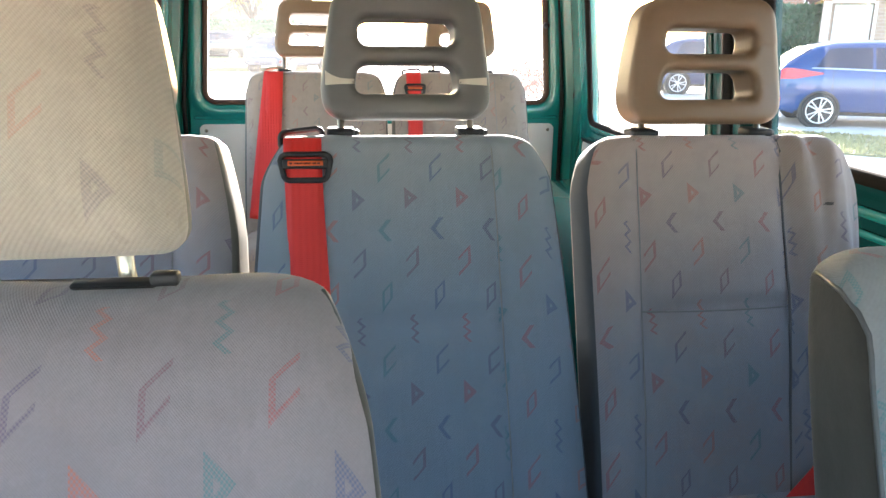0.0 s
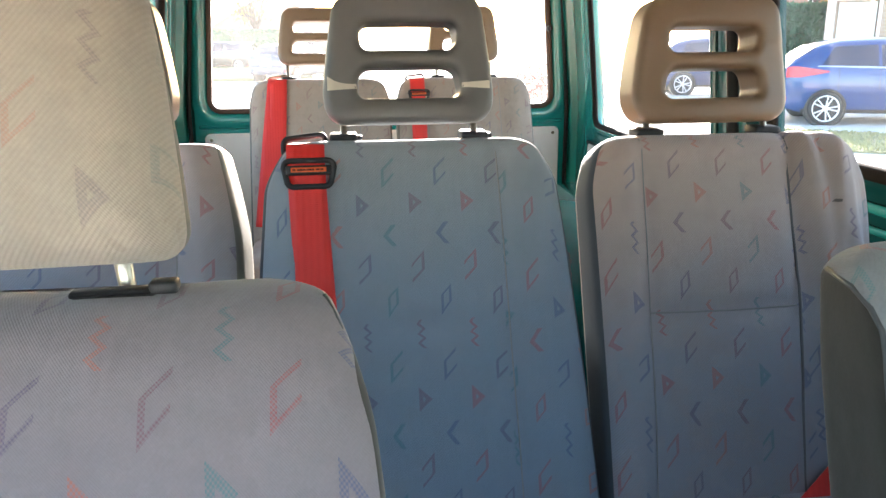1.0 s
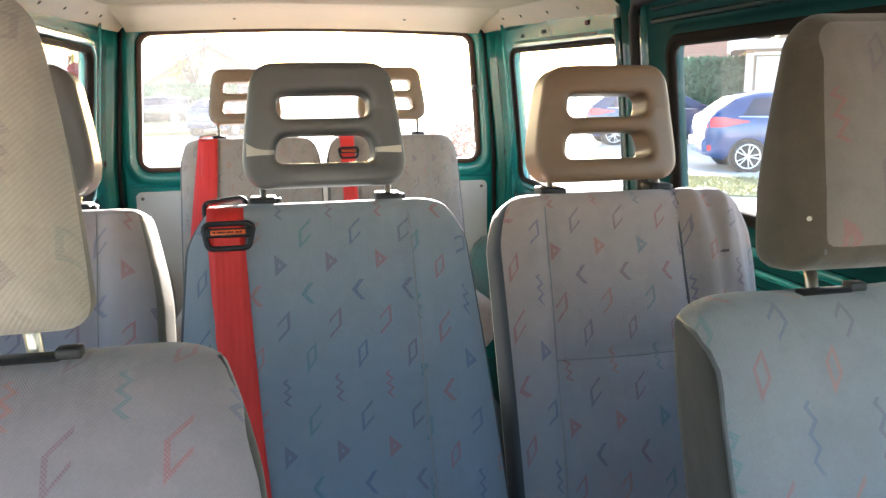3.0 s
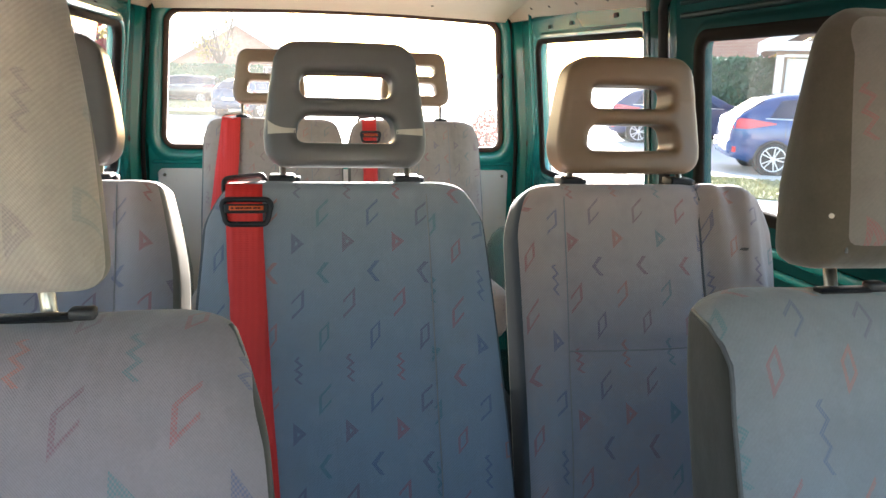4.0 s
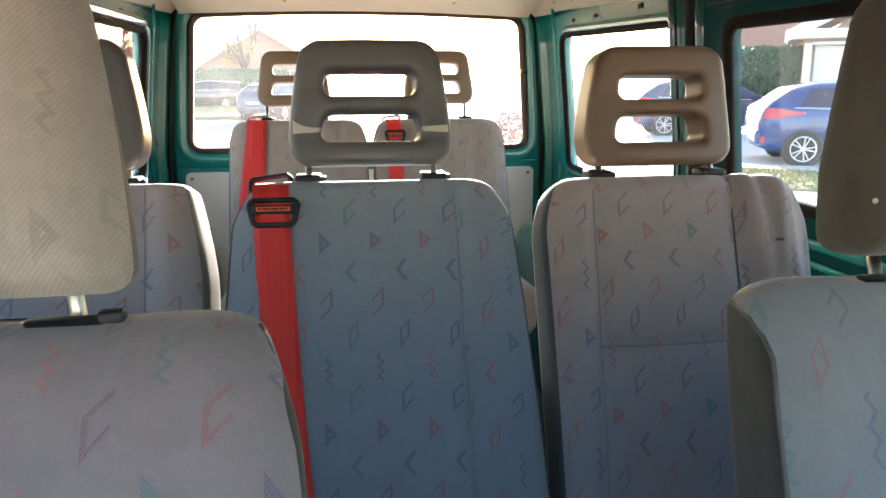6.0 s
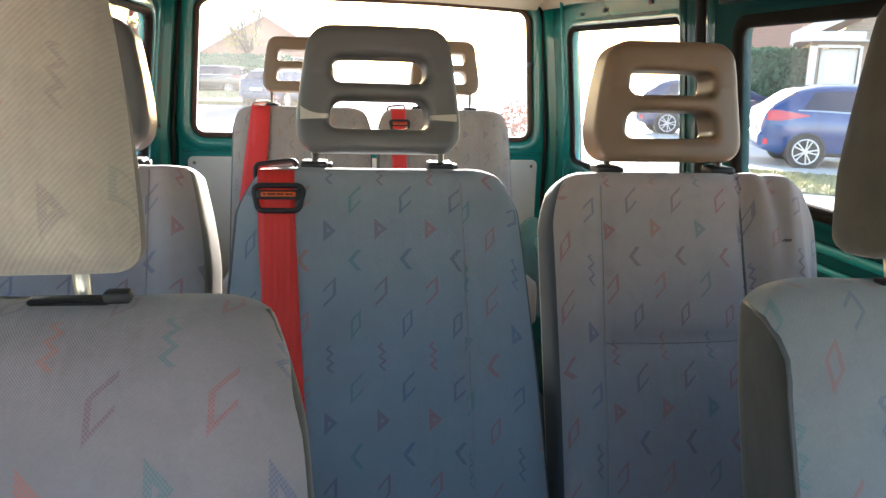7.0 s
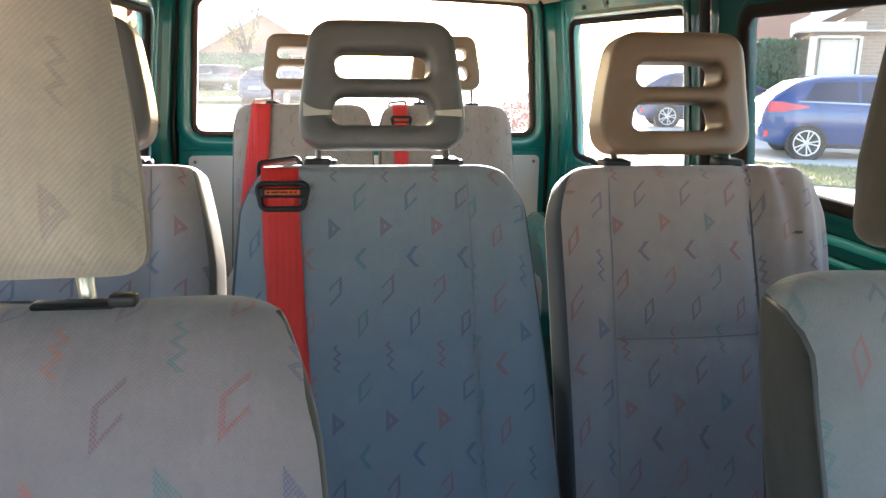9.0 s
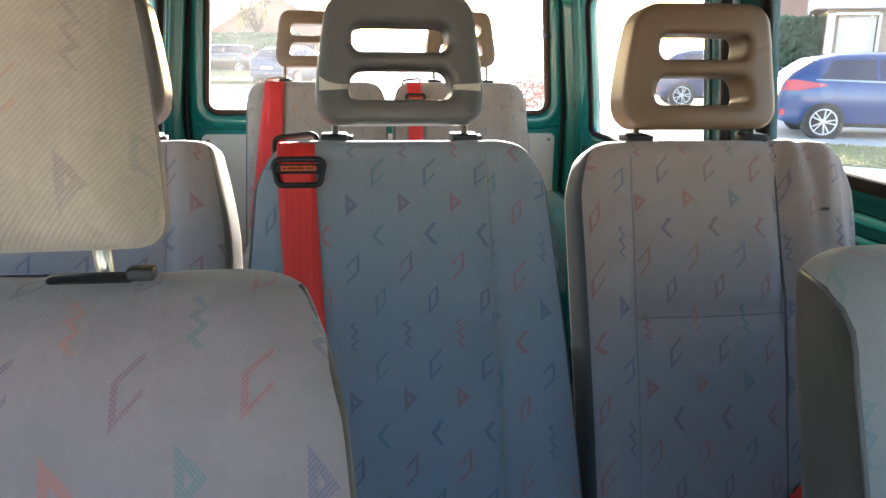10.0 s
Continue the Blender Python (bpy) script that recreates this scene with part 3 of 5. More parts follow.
for sign in (1, -1):
    p = post_strip("rear_pillar", "teal-painted pressed steel rear pillar", [(0.742, 3.375), (0.760, 3.372), (0.768, 3.352), (0.778, 3.344), (0.822, 3.340), (0.833, 3.330), (0.838, 3.30), (0.826, 3.255), (0.806, 3.232), (0.795, 3.228), (0.792, 3.214), (0.800, 3.205)], FLOOR, 1.93, TEAL, sign)
    sweep("access_hole", [(loop(sign * 0.800 - 0.007, sign * 0.800 + 0.007, 1.404, 1.432, 0.007), 0.0), (loop(sign * 0.800 - 0.005, sign * 0.800 + 0.005, 1.407, 1.429, 0.005), -0.001)], lambda h, v, d: (h, 3.3395 + d, v), HOLE, p, cap=True)
    for z in (1.30, 1.47, 1.52, 1.60, 1.66):
        draw = 0.05 * max(0.0, z - 1.40) / 0.5
        lathe("small_hole", [(0.0045, 0), (0.0045, 0.001), (0.001, 0.001)], HOLE, p, 8, to=Matrix.Translation((sign * (0.7915 - draw), 3.221, z)) @ pose(0, 0, 0, 0, -90 * sign, 0))
    tagged(tube("tailgate_seal", [(sign * (0.752 - 0.05 * max(0, z - 1.4) / 0.5), 3.352, z) for z in np.linspace(0.56, 1.93, 16)], 0.0085, SEAL), "black rubber tailgate seal", "seal", kind="structure")
    post_strip("door_pillar", "dark glossy teal pillar beside the sliding door", [(0.842, 1.985), (0.80, 1.99), (0.79, 2.005), (0.80, 2.02), (0.825, 2.03), (0.825, 2.065), (0.80, 2.08), (0.785, 2.095), (0.785, 2.12), (0.797, 2.13)], FLOOR, 1.91, TEAL_GLOSS, sign)
    tagged(tube("door_seal", [(sign * (0.792 - 0.05 * max(0, z - 1.4) / 0.5), 2.035, z) for z in np.linspace(0.52, 1.86, 14)] + [(sign * 0.735, 2.00, 1.892), (sign * 0.735, 1.90, 1.897), (sign * 0.735, 0.9, 1.897)], 0.017, SEAL), "thick dark door seal", "seal", kind="structure")
    tagged(tube("drip_rail", [(sign * (0.778 - 0.05 * max(0, z - 1.4) / 0.5), 2.108, z) for z in np.linspace(1.2, 1.86, 12)], 0.012, TEAL_GLOSS), "shiny teal pressed edge of the pillar", "rail", kind="structure")
    arch_v, arch_f = [], []
    plan = [(0.84, 1.075), (0.74, 1.075), (0.69, 1.065), (0.655, 1.035), (0.635, 0.985), (0.625, 0.90), (0.625, FLOOR)]
    for i, y in enumerate((2.46, 2.48, 2.55, 3.26, 3.33, 3.351)):
        k = (0.10, 0.05, 0.0, 0.0, 0.02, 0.05)[i]
        arch_v += [(sign * (x + k * (0.84 - x)) + (0.045 * (0.84 - x) / 0.2 if sign < 0 else 0.0), y, z - k * 0.5 * (z - FLOOR)) for x, z in plan]
    m = len(plan)
    for i in range(5):
        for k in range(m - 1):
            arch_f.append((i * m + k, i * m + k + 1, (i + 1) * m + k + 1, (i + 1) * m + k))
    arch_f.append(tuple(range(m)))
    tagged(mk("wheel_arch", arch_v, arch_f, TEAL), "teal-painted rounded wheel arch in the rear corner", "wheel arch", kind="structure")

# roof: outer skin, headliner, coves and rear header
roof = box("roof_skin", (-0.80, -0.10, 1.985), (0.80, 3.43, ROOF), TEAL, bevel=0.02)
tagged(roof, "plain teal-painted steel roof skin", "roof", kind="structure")
for sign in (1, -1):
    tagged(box("roof_side", (min(sign * 0.755, sign * 0.80), -0.10, 1.89), (max(sign * 0.755, sign * 0.80), 3.43, 1.99), TEAL, bevel=0.004), "teal roof rail", "roof", kind="structure")
tagged(box("rear_header_beam", (-0.80, 3.372, 1.945), (0.80, 3.43, 1.99), TEAL, bevel=0.004), "teal beam over the tailgate", "roof", kind="structure")
for sign in (1, -1):
    tagged(box("corner_post", (min(sign * 0.762, sign * 0.85), 3.376, FLOOR), (max(sign * 0.762, sign * 0.85), 3.43, 1.99), TEAL, bevel=0.004), "teal outer corner of the body", "vehicle pillar", kind="structure")
tagged(box("rear_sill", (-0.84, 3.35, FLOOR - 0.06), (0.84, 3.43, 0.565), TEAL, bevel=0.004), "teal sill under the tailgate", "sill", kind="structure")

nx, ny = 33, 60
verts, faces = [], []
for j in range(ny):
    y = -0.09 + (2.99 + 0.09) * j / (ny - 1)
    for i in range(nx):
        x = -0.685 + 1.37 * i / (nx - 1)
        sag = 0.006 * noise.noise((x * 3, y * 2.2, 0.3)) + 0.02 * (1 - (x / 0.685) ** 2)
        verts.append((x, y, min(1.978, ceil_z(min(y, 3.0)) + sag)))
for j in range(ny - 1):
    for i in range(nx - 1):
        a = j * nx + i
        faces.append((a, a + nx, a + nx + 1, a + 1))
ceiling = tagged(mk("ceiling", verts, faces, LINER), "cream cloth headliner, slightly sagging", "ceiling", kind="structure")
tagged(lathe("ceiling_stud", [(0.008, 0.0), (0.008, 0.003), (0.004, 0.006), (0.001, 0.006)], SCREW, None, 12, to=Matrix.Translation((-0.03, 2.62, 1.967)) @ pose(0, 0, 0, 180)), "dull stud in the headliner", "screw", kind="structure")

verts, faces = [], []
rows = [(2.988, 0.006, 0.690), (2.995, -0.004, 0.690), (3.06, -0.010, 0.690), (3.20, -0.026, 0.688), (3.30, -0.048, 0.684), (3.335, -0.066, 0.680), (3.348, -0.068, 0.680)]
for y, dz, half in rows:
    for i in range(29):
        s = -1 + 2 * i / 28
        verts.append((s * half, y, ceil_z(3.0) + 0.004 + dz + 0.018 * (1 - s * s) + 0.003 * noise.noise((s * 3, y * 5, 1.0))))
for j in range(len(rows) - 1):
    for i in range(28):
        a = j * 29 + i
        faces.append((a, a + 29, a + 30, a + 1))
header = mk("rear_header_trim", verts, faces, CREAM)
tagged(header, "cream moulded trim above the rear window", "trim", kind="structure")
for x in (-0.28, 0.36):
    lathe("screw", [(0.006, 0.0), (0.006, 0.002), (0.001, 0.003)], SCREW, header, 10, to=Matrix.Translation((x, 3.24, 1.948)) @ pose(0, 0, 0, 165))

for sign in (1, -1):
    cove_v, cove_f = [], []
    plan = [(0.672, 0.000), (0.684, -0.006), (0.705, -0.016), (0.735, -0.038), (0.756, -0.058), (0.762, -0.066), (0.766, -0.062)]
    ys = np.linspace(2.10, 3.345, 22)
    for y in ys:
        end = max(0.0, (y - 3.18) / 0.165) ** 2
        for x, dz in plan:
            cove_v.append((sign * (x - 0.055 * end), y, ceil_z(y) + dz - 0.012 * end))
    m = len(plan)
    for i in range(len(ys) - 1):
        for k in range(m - 1):
            cove_f.append((i * m + k, i * m + k + 1, (i + 1) * m + k + 1, (i + 1) * m + k))
    cove = tagged(mk("roof_edge_trim", cove_v, cove_f, CREAM), "cream moulded trim along the roof edge", "trim", kind="structure")
    for y in (2.36, 2.62, 2.90, 3.12):
        lathe("screw", [(0.0065, 0.0), (0.0065, 0.002), (0.001, 0.004)], SCREW, cove, 10, to=Matrix.Translation((sign * 0.722, y, ceil_z(y) - 0.029)) @ pose(0, 0, 0, 180, 40 * sign, 0))
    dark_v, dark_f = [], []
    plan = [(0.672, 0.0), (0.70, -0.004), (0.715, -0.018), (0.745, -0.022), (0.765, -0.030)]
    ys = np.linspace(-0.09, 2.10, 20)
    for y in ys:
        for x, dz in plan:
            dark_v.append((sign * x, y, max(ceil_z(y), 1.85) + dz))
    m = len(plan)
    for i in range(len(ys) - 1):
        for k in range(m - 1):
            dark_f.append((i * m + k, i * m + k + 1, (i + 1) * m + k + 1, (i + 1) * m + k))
    tagged(mk("door_header", dark_v, dark_f, DEEP_SHADED_TEAL), "teal steel above the side door, painted dark as its shade", "trim", kind="structure")

tagged(box("floor", (-0.84, -1.0, FLOOR - 0.03), (0.84, 3.43, FLOOR), MAT, bevel=0.0), "dark grey rubber van floor", "floor", kind="structure")


# ---- seats ----
RECLINE = math.degrees(math.atan(0.36))


def back_form(length, top, bottom, thick, corner=0.055, power=4.6, taper=0.0, nose=None, swept=0.0, wing=0.008, shoulder=(0.0, 0.1), crown=None, bow=0.012, fold=None, dips=(), seams=(), cross=None):
    """Half width and front depth of a backrest at a height s along it: functions for the mesh and all that lies on it."""
    b0 = thick / 2
    nose = nose or corner

    def shrink(s, corner=corner):
        q = min(1.0, max(0.0, (s - (length - corner)) / corner))
        low = min(1.0, max(0.0, (0.04 - s) / 0.04))
        return 1 - math.sqrt(max(0.0, 1 - q * q)), 1 - math.sqrt(max(0.0, 1 - low * low))

    def half(s):
        up, low = shrink(s)
        draw = shoulder[0] * min(1.0, max(0.0, (s - length + shoulder[1]) / shoulder[1])) ** 1.5
        return bottom + (top - bottom) * (s / length) ** 1.3 - (crown or corner * 0.95) * up - 0.02 * low - draw

    def deep(s):
        up, low = shrink(s, nose)
        return b0 * (1 - 0.80 * up - 0.3 * low)

    def axis(s):
        return b0 * (1 + swept * shrink(s, nose)[0])

    def face(x, s, out=0.0):
        a, b = half(s), deep(s)
        r = min(1.0, abs(x) / a)
        y = axis(s) - b * (1 - r**power) ** (1 / power)
        y -= wing * math.exp(-(((abs(x) / a) - 0.80) / 0.16) ** 2) * min(1.0, b / b0)
        y -= bow * math.sin(math.pi * min(1.0, s / length))
        if fold and x > fold - 0.012:
            near = min(1.0, (x - fold + 0.012) / 0.03) * min(1.0, max(0.0, (s - 0.25) / 0.2))
            y += near * (0.025 * noise.noise((x * 26, s * 4 + x * 8, 7.0)) + 0.007 * noise.noise((x * 60, s * 9, 3.0)))
            y += 0.010 * math.exp(-(((x - fold) / 0.010) ** 2)) * min(1.0, max(0.0, (s - 0.15) / 0.2))
        soft = min(1.0, b / b0) * (1 - r**10)
        for g in seams:
            gap = abs(x - g(s))
            y += soft * (0.0060 * math.exp(-((gap / 0.016) ** 2)))
        if cross and seams and seams[0](s) < x < seams[-1](s):
            gap = abs(s - cross)
            y += soft * (0.0085 * math.exp(-((gap / 0.017) ** 2)))
        y += soft * (0.006 * noise.noise((x * 5, s * 4, 9.0 + bottom * 50)) + 0.0022 * noise.noise((x * 22, s * 13, bottom * 80)))
        y += 0.003 * noise.noise((x * 9, s * 7, 2.0 + bottom * 30)) * (1 - r**8)
        return Vector((x, y - out, s))

    return half, deep, face, b0, power, taper, axis, dips


def backrest(name, form, length, mats, parent, seams=()):
    half, deep, face, b0, power, taper, axis, dips = form
    rows = [0.0, 0.004, 0.012, 0.024, 0.04] + list(np.linspace(0.06, length - 0.09, 60)) + [length - 0.085 * (1 - math.sin(radians(a))) for a in range(0, 91, 6)]
    ring = 140
    verts, faces, slots = [], [], []
    for s in rows:
        a, b = half(s), deep(s)
        for k in range(ring):
            t = 2 * math.pi * k / ring
            c, q = math.cos(t), math.sin(t)
            x = a * math.copysign(abs(c) ** (2 / power), c)
            if q <= 0:
                p = face(x, s)
                verts.append((x, p.y, s))
            else:
                verts.append((x, axis(s) + b * (1 - min(1, abs(x) / a) ** power) ** (1 / power), s))
            px, py, pz = verts[-1]
            pz -= sum(0.004 * math.exp(-(((px - d) / 0.038) ** 2)) for d in dips) * max(0.0, 1 - (length - s) / 0.05)
            verts[-1] = (px * (1 - taper * max(0.0, py - 0.006) / (2 * b0)), py, pz)
    n = ring
    for i in range(len(rows) - 1):
        for k in range(n):
            l = (k + 1) % n
            faces.append((i * n + k, i * n + l, (i + 1) * n + l, (i + 1) * n + k))
            t = 2 * math.pi * (k + 0.5) / ring
            flank = abs(math.cos(t)) ** (2 / power)
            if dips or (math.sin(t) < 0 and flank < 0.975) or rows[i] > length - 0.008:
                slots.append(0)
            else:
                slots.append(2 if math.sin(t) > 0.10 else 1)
    faces += [tuple(range(n))[::-1], tuple(range((len(rows) - 1) * n, len(rows) * n))]
    slots += [0 if dips else 1, 0]
    return mk(name, verts, faces, mats, parent, slots=slots)


def block_field(w, d, h, r):
    def field(x, y, z):
        flat = rounded(np.abs(x) - w, np.abs(y) - d, r)
        return rounded(flat, np.abs(z) - h, r * 0.8)
    return field


def cushion_mesh(name, w, d, h, mat, parent, place):
    v, f = surface(block_field(w, d, h, 0.05), (-w - 0.03, -d - 0.03, -h - 0.03), (w + 0.03, d + 0.03, h + 0.03), 0.02)
    ob = mk(name, v, f, mat, parent)
    ob.matrix_basis = place
    return ob


def hollow_field(x, y, z):
    """A moulded headrest with two slots; z from its lower edge."""
    ax = np.abs(x)
    wide = 0.1235 - 0.004 * np.clip((0.045 - z) / 0.045, 0, 1) - 0.022 * np.clip((z - 0.045) / 0.145, 0, 1) ** 1.25
    outer = rounded(ax - wide, np.abs(z - 0.0935) - 0.0935, 0.030)
    upper = rounded(ax - 0.069, np.abs(z - 0.123) - 0.0185, 0.014)
    lower = rounded(ax - (0.077 - 0.008 * np.clip((z - 0.036) / 0.045, 0, 1)), np.abs(z - 0.0585) - 0.0215, 0.015)
    flat = np.maximum(outer, np.maximum(-upper, -lower))
    mid = 0.9 * ax**2 - 0.006 * np.exp(-(((z - 0.015) / 0.03) ** 2)) - 0.05 * (z - 0.09) * (z > 0.12)
    thick = 0.037 - 0.05 * np.clip(z - 0.13, 0, 1)
    return rounded(flat, np.abs(y - mid) - thick, 0.0125)


def padded_field(x, y, z):
    """A cloth-covered block headrest; z from its lower edge."""
    ax = np.abs(x)
    wide = 0.150 - 0.026 * np.clip(z / 0.20, 0, 1) ** 1.4 - 0.10 * np.maximum(0, y)
    outer = rounded(ax - wide, np.abs(z - 0.097) - 0.097, 0.028 - 0.014 * np.clip((0.08 - z) / 0.05, 0, 1))
    slim = np.clip(z - 0.06, 0, 1)
    thick = 0.052 - 0.16 * slim
    mid = 0.12 * (z - 0.1) + 0.5 * ax**2 - 0.08 * slim
    return rounded(outer, np.abs(y - mid) - thick, 0.042)


HOLLOW = surface(hollow_field, (-0.14, -0.06, -0.012), (0.14, 0.075, 0.200), 0.0036)
PADDED = surface(padded_field, (-0.172, -0.085, -0.012), (0.172, 0.085, 0.206), 0.0045)
TALL = 1.10
PADDED = (PADDED[0] * np.array((1.0, 1.0, TALL)), PADDED[1])


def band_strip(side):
    """Sunlight painted as a pale strip round the lower part of a moulded headrest, between slot and edge."""
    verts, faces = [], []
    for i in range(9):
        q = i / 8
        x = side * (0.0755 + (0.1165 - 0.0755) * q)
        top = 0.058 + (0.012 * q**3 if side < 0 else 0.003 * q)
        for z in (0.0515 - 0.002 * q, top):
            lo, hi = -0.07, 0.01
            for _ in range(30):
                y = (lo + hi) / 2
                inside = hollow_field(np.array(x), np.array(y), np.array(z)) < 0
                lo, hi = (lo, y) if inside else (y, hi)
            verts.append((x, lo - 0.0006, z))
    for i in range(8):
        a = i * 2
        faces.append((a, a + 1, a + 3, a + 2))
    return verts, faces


def ribbon(name, path, width, mat, parent=None, label="", thick=0.0014):
    """A flat strap along path: points with the outward way at each."""
    verts, faces = [], []
    pts = [Vector(p) for p, _ in path]
    for i, (p, out) in enumerate(path):
        p, out = Vector(p), Vector(out).normalized()
        way = (pts[min(i + 1, len(pts) - 1)] - pts[max(i - 1, 0)]).normalized()
        across = way.cross(out).normalized()
        w = width * (1 + 0.02 * noise.noise((p.z * 9, p.x * 5, 0)))
        for a, b in ((-1, 0), (-0.5, 0), (0, 0), (0.5, 0), (1, 0), (1, 1), (0, 1), (-1, 1)):
            verts.append(p + across * a * w / 2 + out * (thick * (1 - b) + (0.0006 * (1 - a * a))))
    n = 8
    for i in range(len(path) - 1):
        for k in range(n):
            l = (k + 1) % n
            faces.append((i * n + k, (i + 1) * n + k, (i + 1) * n + l, i * n + l))
    faces += [tuple(range(n)), tuple(range((len(path) - 1) * n, len(path) * n))[::-1]]
    return mk(name, verts, faces, mat, parent, label)


def seat(kind, label, group, x, y_top, z_top, top, bottom, thick, head, head_z, head_y, shell, base_z=0.90, seams=(), cushion=0.21, band=False, posts=0.093, side=None, head_x=0.0, cloth=None, taper_back=0.085, head_cloth=None, fold=None, corner=0.058, flank_y=0.012, shoulder=(0.0, 0.1), crown=None, taper=0.05, hug=False, cover=None):
    """A whole forward-facing seat. y_top: where the backrest's front plane lies at the height z_top."""
    a = radians(RECLINE)
    length = (z_top - base_z) / math.cos(a) + 0.004
    foot_y = y_top - 0.36 * (z_top - base_z)
    root = thing("seat", label, "vehicle seat", group, at=pose(x, foot_y, FLOOR))
    lean = pose(0, 0, base_z - FLOOR, -RECLINE, 0, 0)
    form = back_form(length, top, bottom, thick, corner=corner, power=8.0, taper=taper_back, wing=0.004, nose=0.105, swept=0.6, dips=(-posts + head_x, posts + head_x), shoulder=shoulder, crown=crown) if kind == "front" else back_form(length, top, bottom, thick, corner=corner, taper=taper, fold=fold, seams=seams, cross=length * 0.60, shoulder=shoulder, crown=crown)
    half, deep, face, b0, power, taper, axis, dips = form
    sides = side or CLOTH_SIDE
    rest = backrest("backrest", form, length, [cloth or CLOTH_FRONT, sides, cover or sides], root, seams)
    rest.matrix_basis = lean
    for i, g in enumerate(seams):
        tube("seam", [face(g(s), s, 0.0004) for s in np.linspace(0.03, length - 0.012, 34)], *((0.0022, SEAM) if i and fold else (0.0010, SOFT_SEAM)), rest, 5)
    if kind == "front":
        for sign in (-1, 1):
            line = []
            for s in np.linspace(0.03, length - 0.014 if hug else FLANK_Z + FLANK_RUN, 44):
                goal = flank_y + 0.060 * min(1.0, max(0.0, (s - FLANK_Z) / FLANK_RUN)) ** 5.0
                sway = 0.012 * math.sin(math.pi * s / 0.684)
                if hug:
                    goal, sway = axis(s) - 0.78 * deep(s), 0.0
                q = max(0.0, min(1.0, (axis(s) - goal) / deep(s)))
                wide = half(s) * (1 - q**power) ** (1 / power)
                line.append(Vector((sign * (wide * (1 - taper * max(0.0, goal - 0.006) / (2 * b0)) - 0.0002), goal - sway, s)))
            tube("piping", line, 0.0021, PIPING, rest, 8)
    else:
        zc = length * 0.60
        wide = (seams[0](zc) if seams else -top * 0.72), (seams[1](zc) if len(seams) > 1 else top * 0.60)
        if cloth is not CLOTH_BLUE:
            tube("cross_seam", [face(wide[0] + (wide[1] - wide[0]) * i / 24, zc - 0.002 * math.sin(math.pi * i / 24), 0.0008) for i in range(25)], 0.0013, SOFT_SEAM, rest, 5)
    cushion_mesh("cushion", bottom - 0.004, cushion, 0.085, cloth or CLOTH_FRONT, root, pose(0, -cushion + (0.075 if kind == "front" else 0.120), 0.345 if kind == "front" else 0.447, 4 if kind == "front" else -3, 0, 0))
    pedestal = box("pedestal", (-bottom * 0.8, -cushion * 1.6, 0.02), (bottom * 0.8, 0.04, 0.255 if kind == "front" else 0.37), STEEL, root, 0.015)
    for sx in (-1, 1):
        box("floor_rail", (sx * bottom * 0.7 - 0.02, -cushion * 1.9, 0.0), (sx * bottom * 0.7 + 0.02, 0.10, 0.028), STEEL, root, 0.004)

    # headrest with its posts and guides
    v, f = HOLLOW if kind == "hollow" else PADDED
    hr_mats = shell if kind == "hollow" else head_cloth or CLOTH_HEAD
    hr = mk("headrest", v, f, hr_mats, root, "moulded plastic headrest with two slots" if kind == "hollow" else "padded headrest in the seat cloth")
    tilt = 7.0
    hr.matrix_basis = pose(head_x, head_y - foot_y, head_z - FLOOR, -tilt, 0, 0)
    if kind != "hollow":
        for sign in (-1, 1):
            line = []
            for i in range(24):
                z = 0.014 + (0.130 if head_cloth else 0.100) * i / 23
                wide = 0.150 - 0.026 * min(1, z / 0.20) ** 1.4
                y = -(0.052 - 0.08 * max(0, z - 0.06)) + 0.12 * (z - 0.1) + 0.5 * wide**2
                line.append((sign * (wide - (0.0195 if head_cloth else 0.0028)), y + (0.0065 if head_cloth else 0.0440), z * TALL))
            tube("seam", line, 0.0011, SOFT_SEAM if not head_cloth else SEAM, hr, 6)
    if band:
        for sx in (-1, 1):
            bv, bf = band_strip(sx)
            mk("pale_band", bv, bf, BAND, hr, "cream band painted as sunlight across the headrest")
    r = 0.0052
    for sx in (-1, 1):
        px = head_x + sx * posts
        top_of_back = Vector((0, foot_y + math.sin(a) * length + b0 * math.cos(a), base_z + math.cos(a) * length - b0 * math.sin(a)))
        if kind == "front":
            top_of_back += Vector((0, 0.2 * b0, -0.6 * b0 * math.sin(a) - 0.006))
        y0, z0 = top_of_back.y - foot_y, top_of_back.z - FLOOR + b0 * math.sin(a) * (0.5 if kind == "hollow" else 0.15)
        tube("post", [(px, y0 - 0.02 * 1, z0 - 0.05), (px, y0 - 0.004, z0), (px, (head_y - foot_y) + 0.004, head_z - FLOOR + 0.02)], r, CHROME, root, 12, "chrome headrest post")
        if kind == "hollow":
            box("guide", (px - 0.021, y0 - 0.022, z0 - 0.007), (px + 0.019, y0 + 0.018, z0 + 0.006), BLACK, root, 0.004, "black plastic post guide")
            box("guide_button", (px + 0.018, y0 - 0.012, z0 - 0.005), (px + 0.026, y0 + 0.006, z0 + 0.003), BLACK, root, 0.002)
        else:
            seat_top = lean @ face(px, length - 0.012, 0.0)
            gy, gz = seat_top.y + 0.006, seat_top.z + 0.006
            box("guide", (px - 0.026, gy - 0.006, gz - 0.004), (px + 0.022, gy + 0.007, gz + 0.0005), BLACK, root, 0.0025, "black plastic post guide")
            box("guide_button", (px + 0.018, gy - 0.006, gz - 0.003), (px + 0.034, gy + 0.006, gz + 0.0045), BLACK, root, 0.002)
    return root, lean, face, length


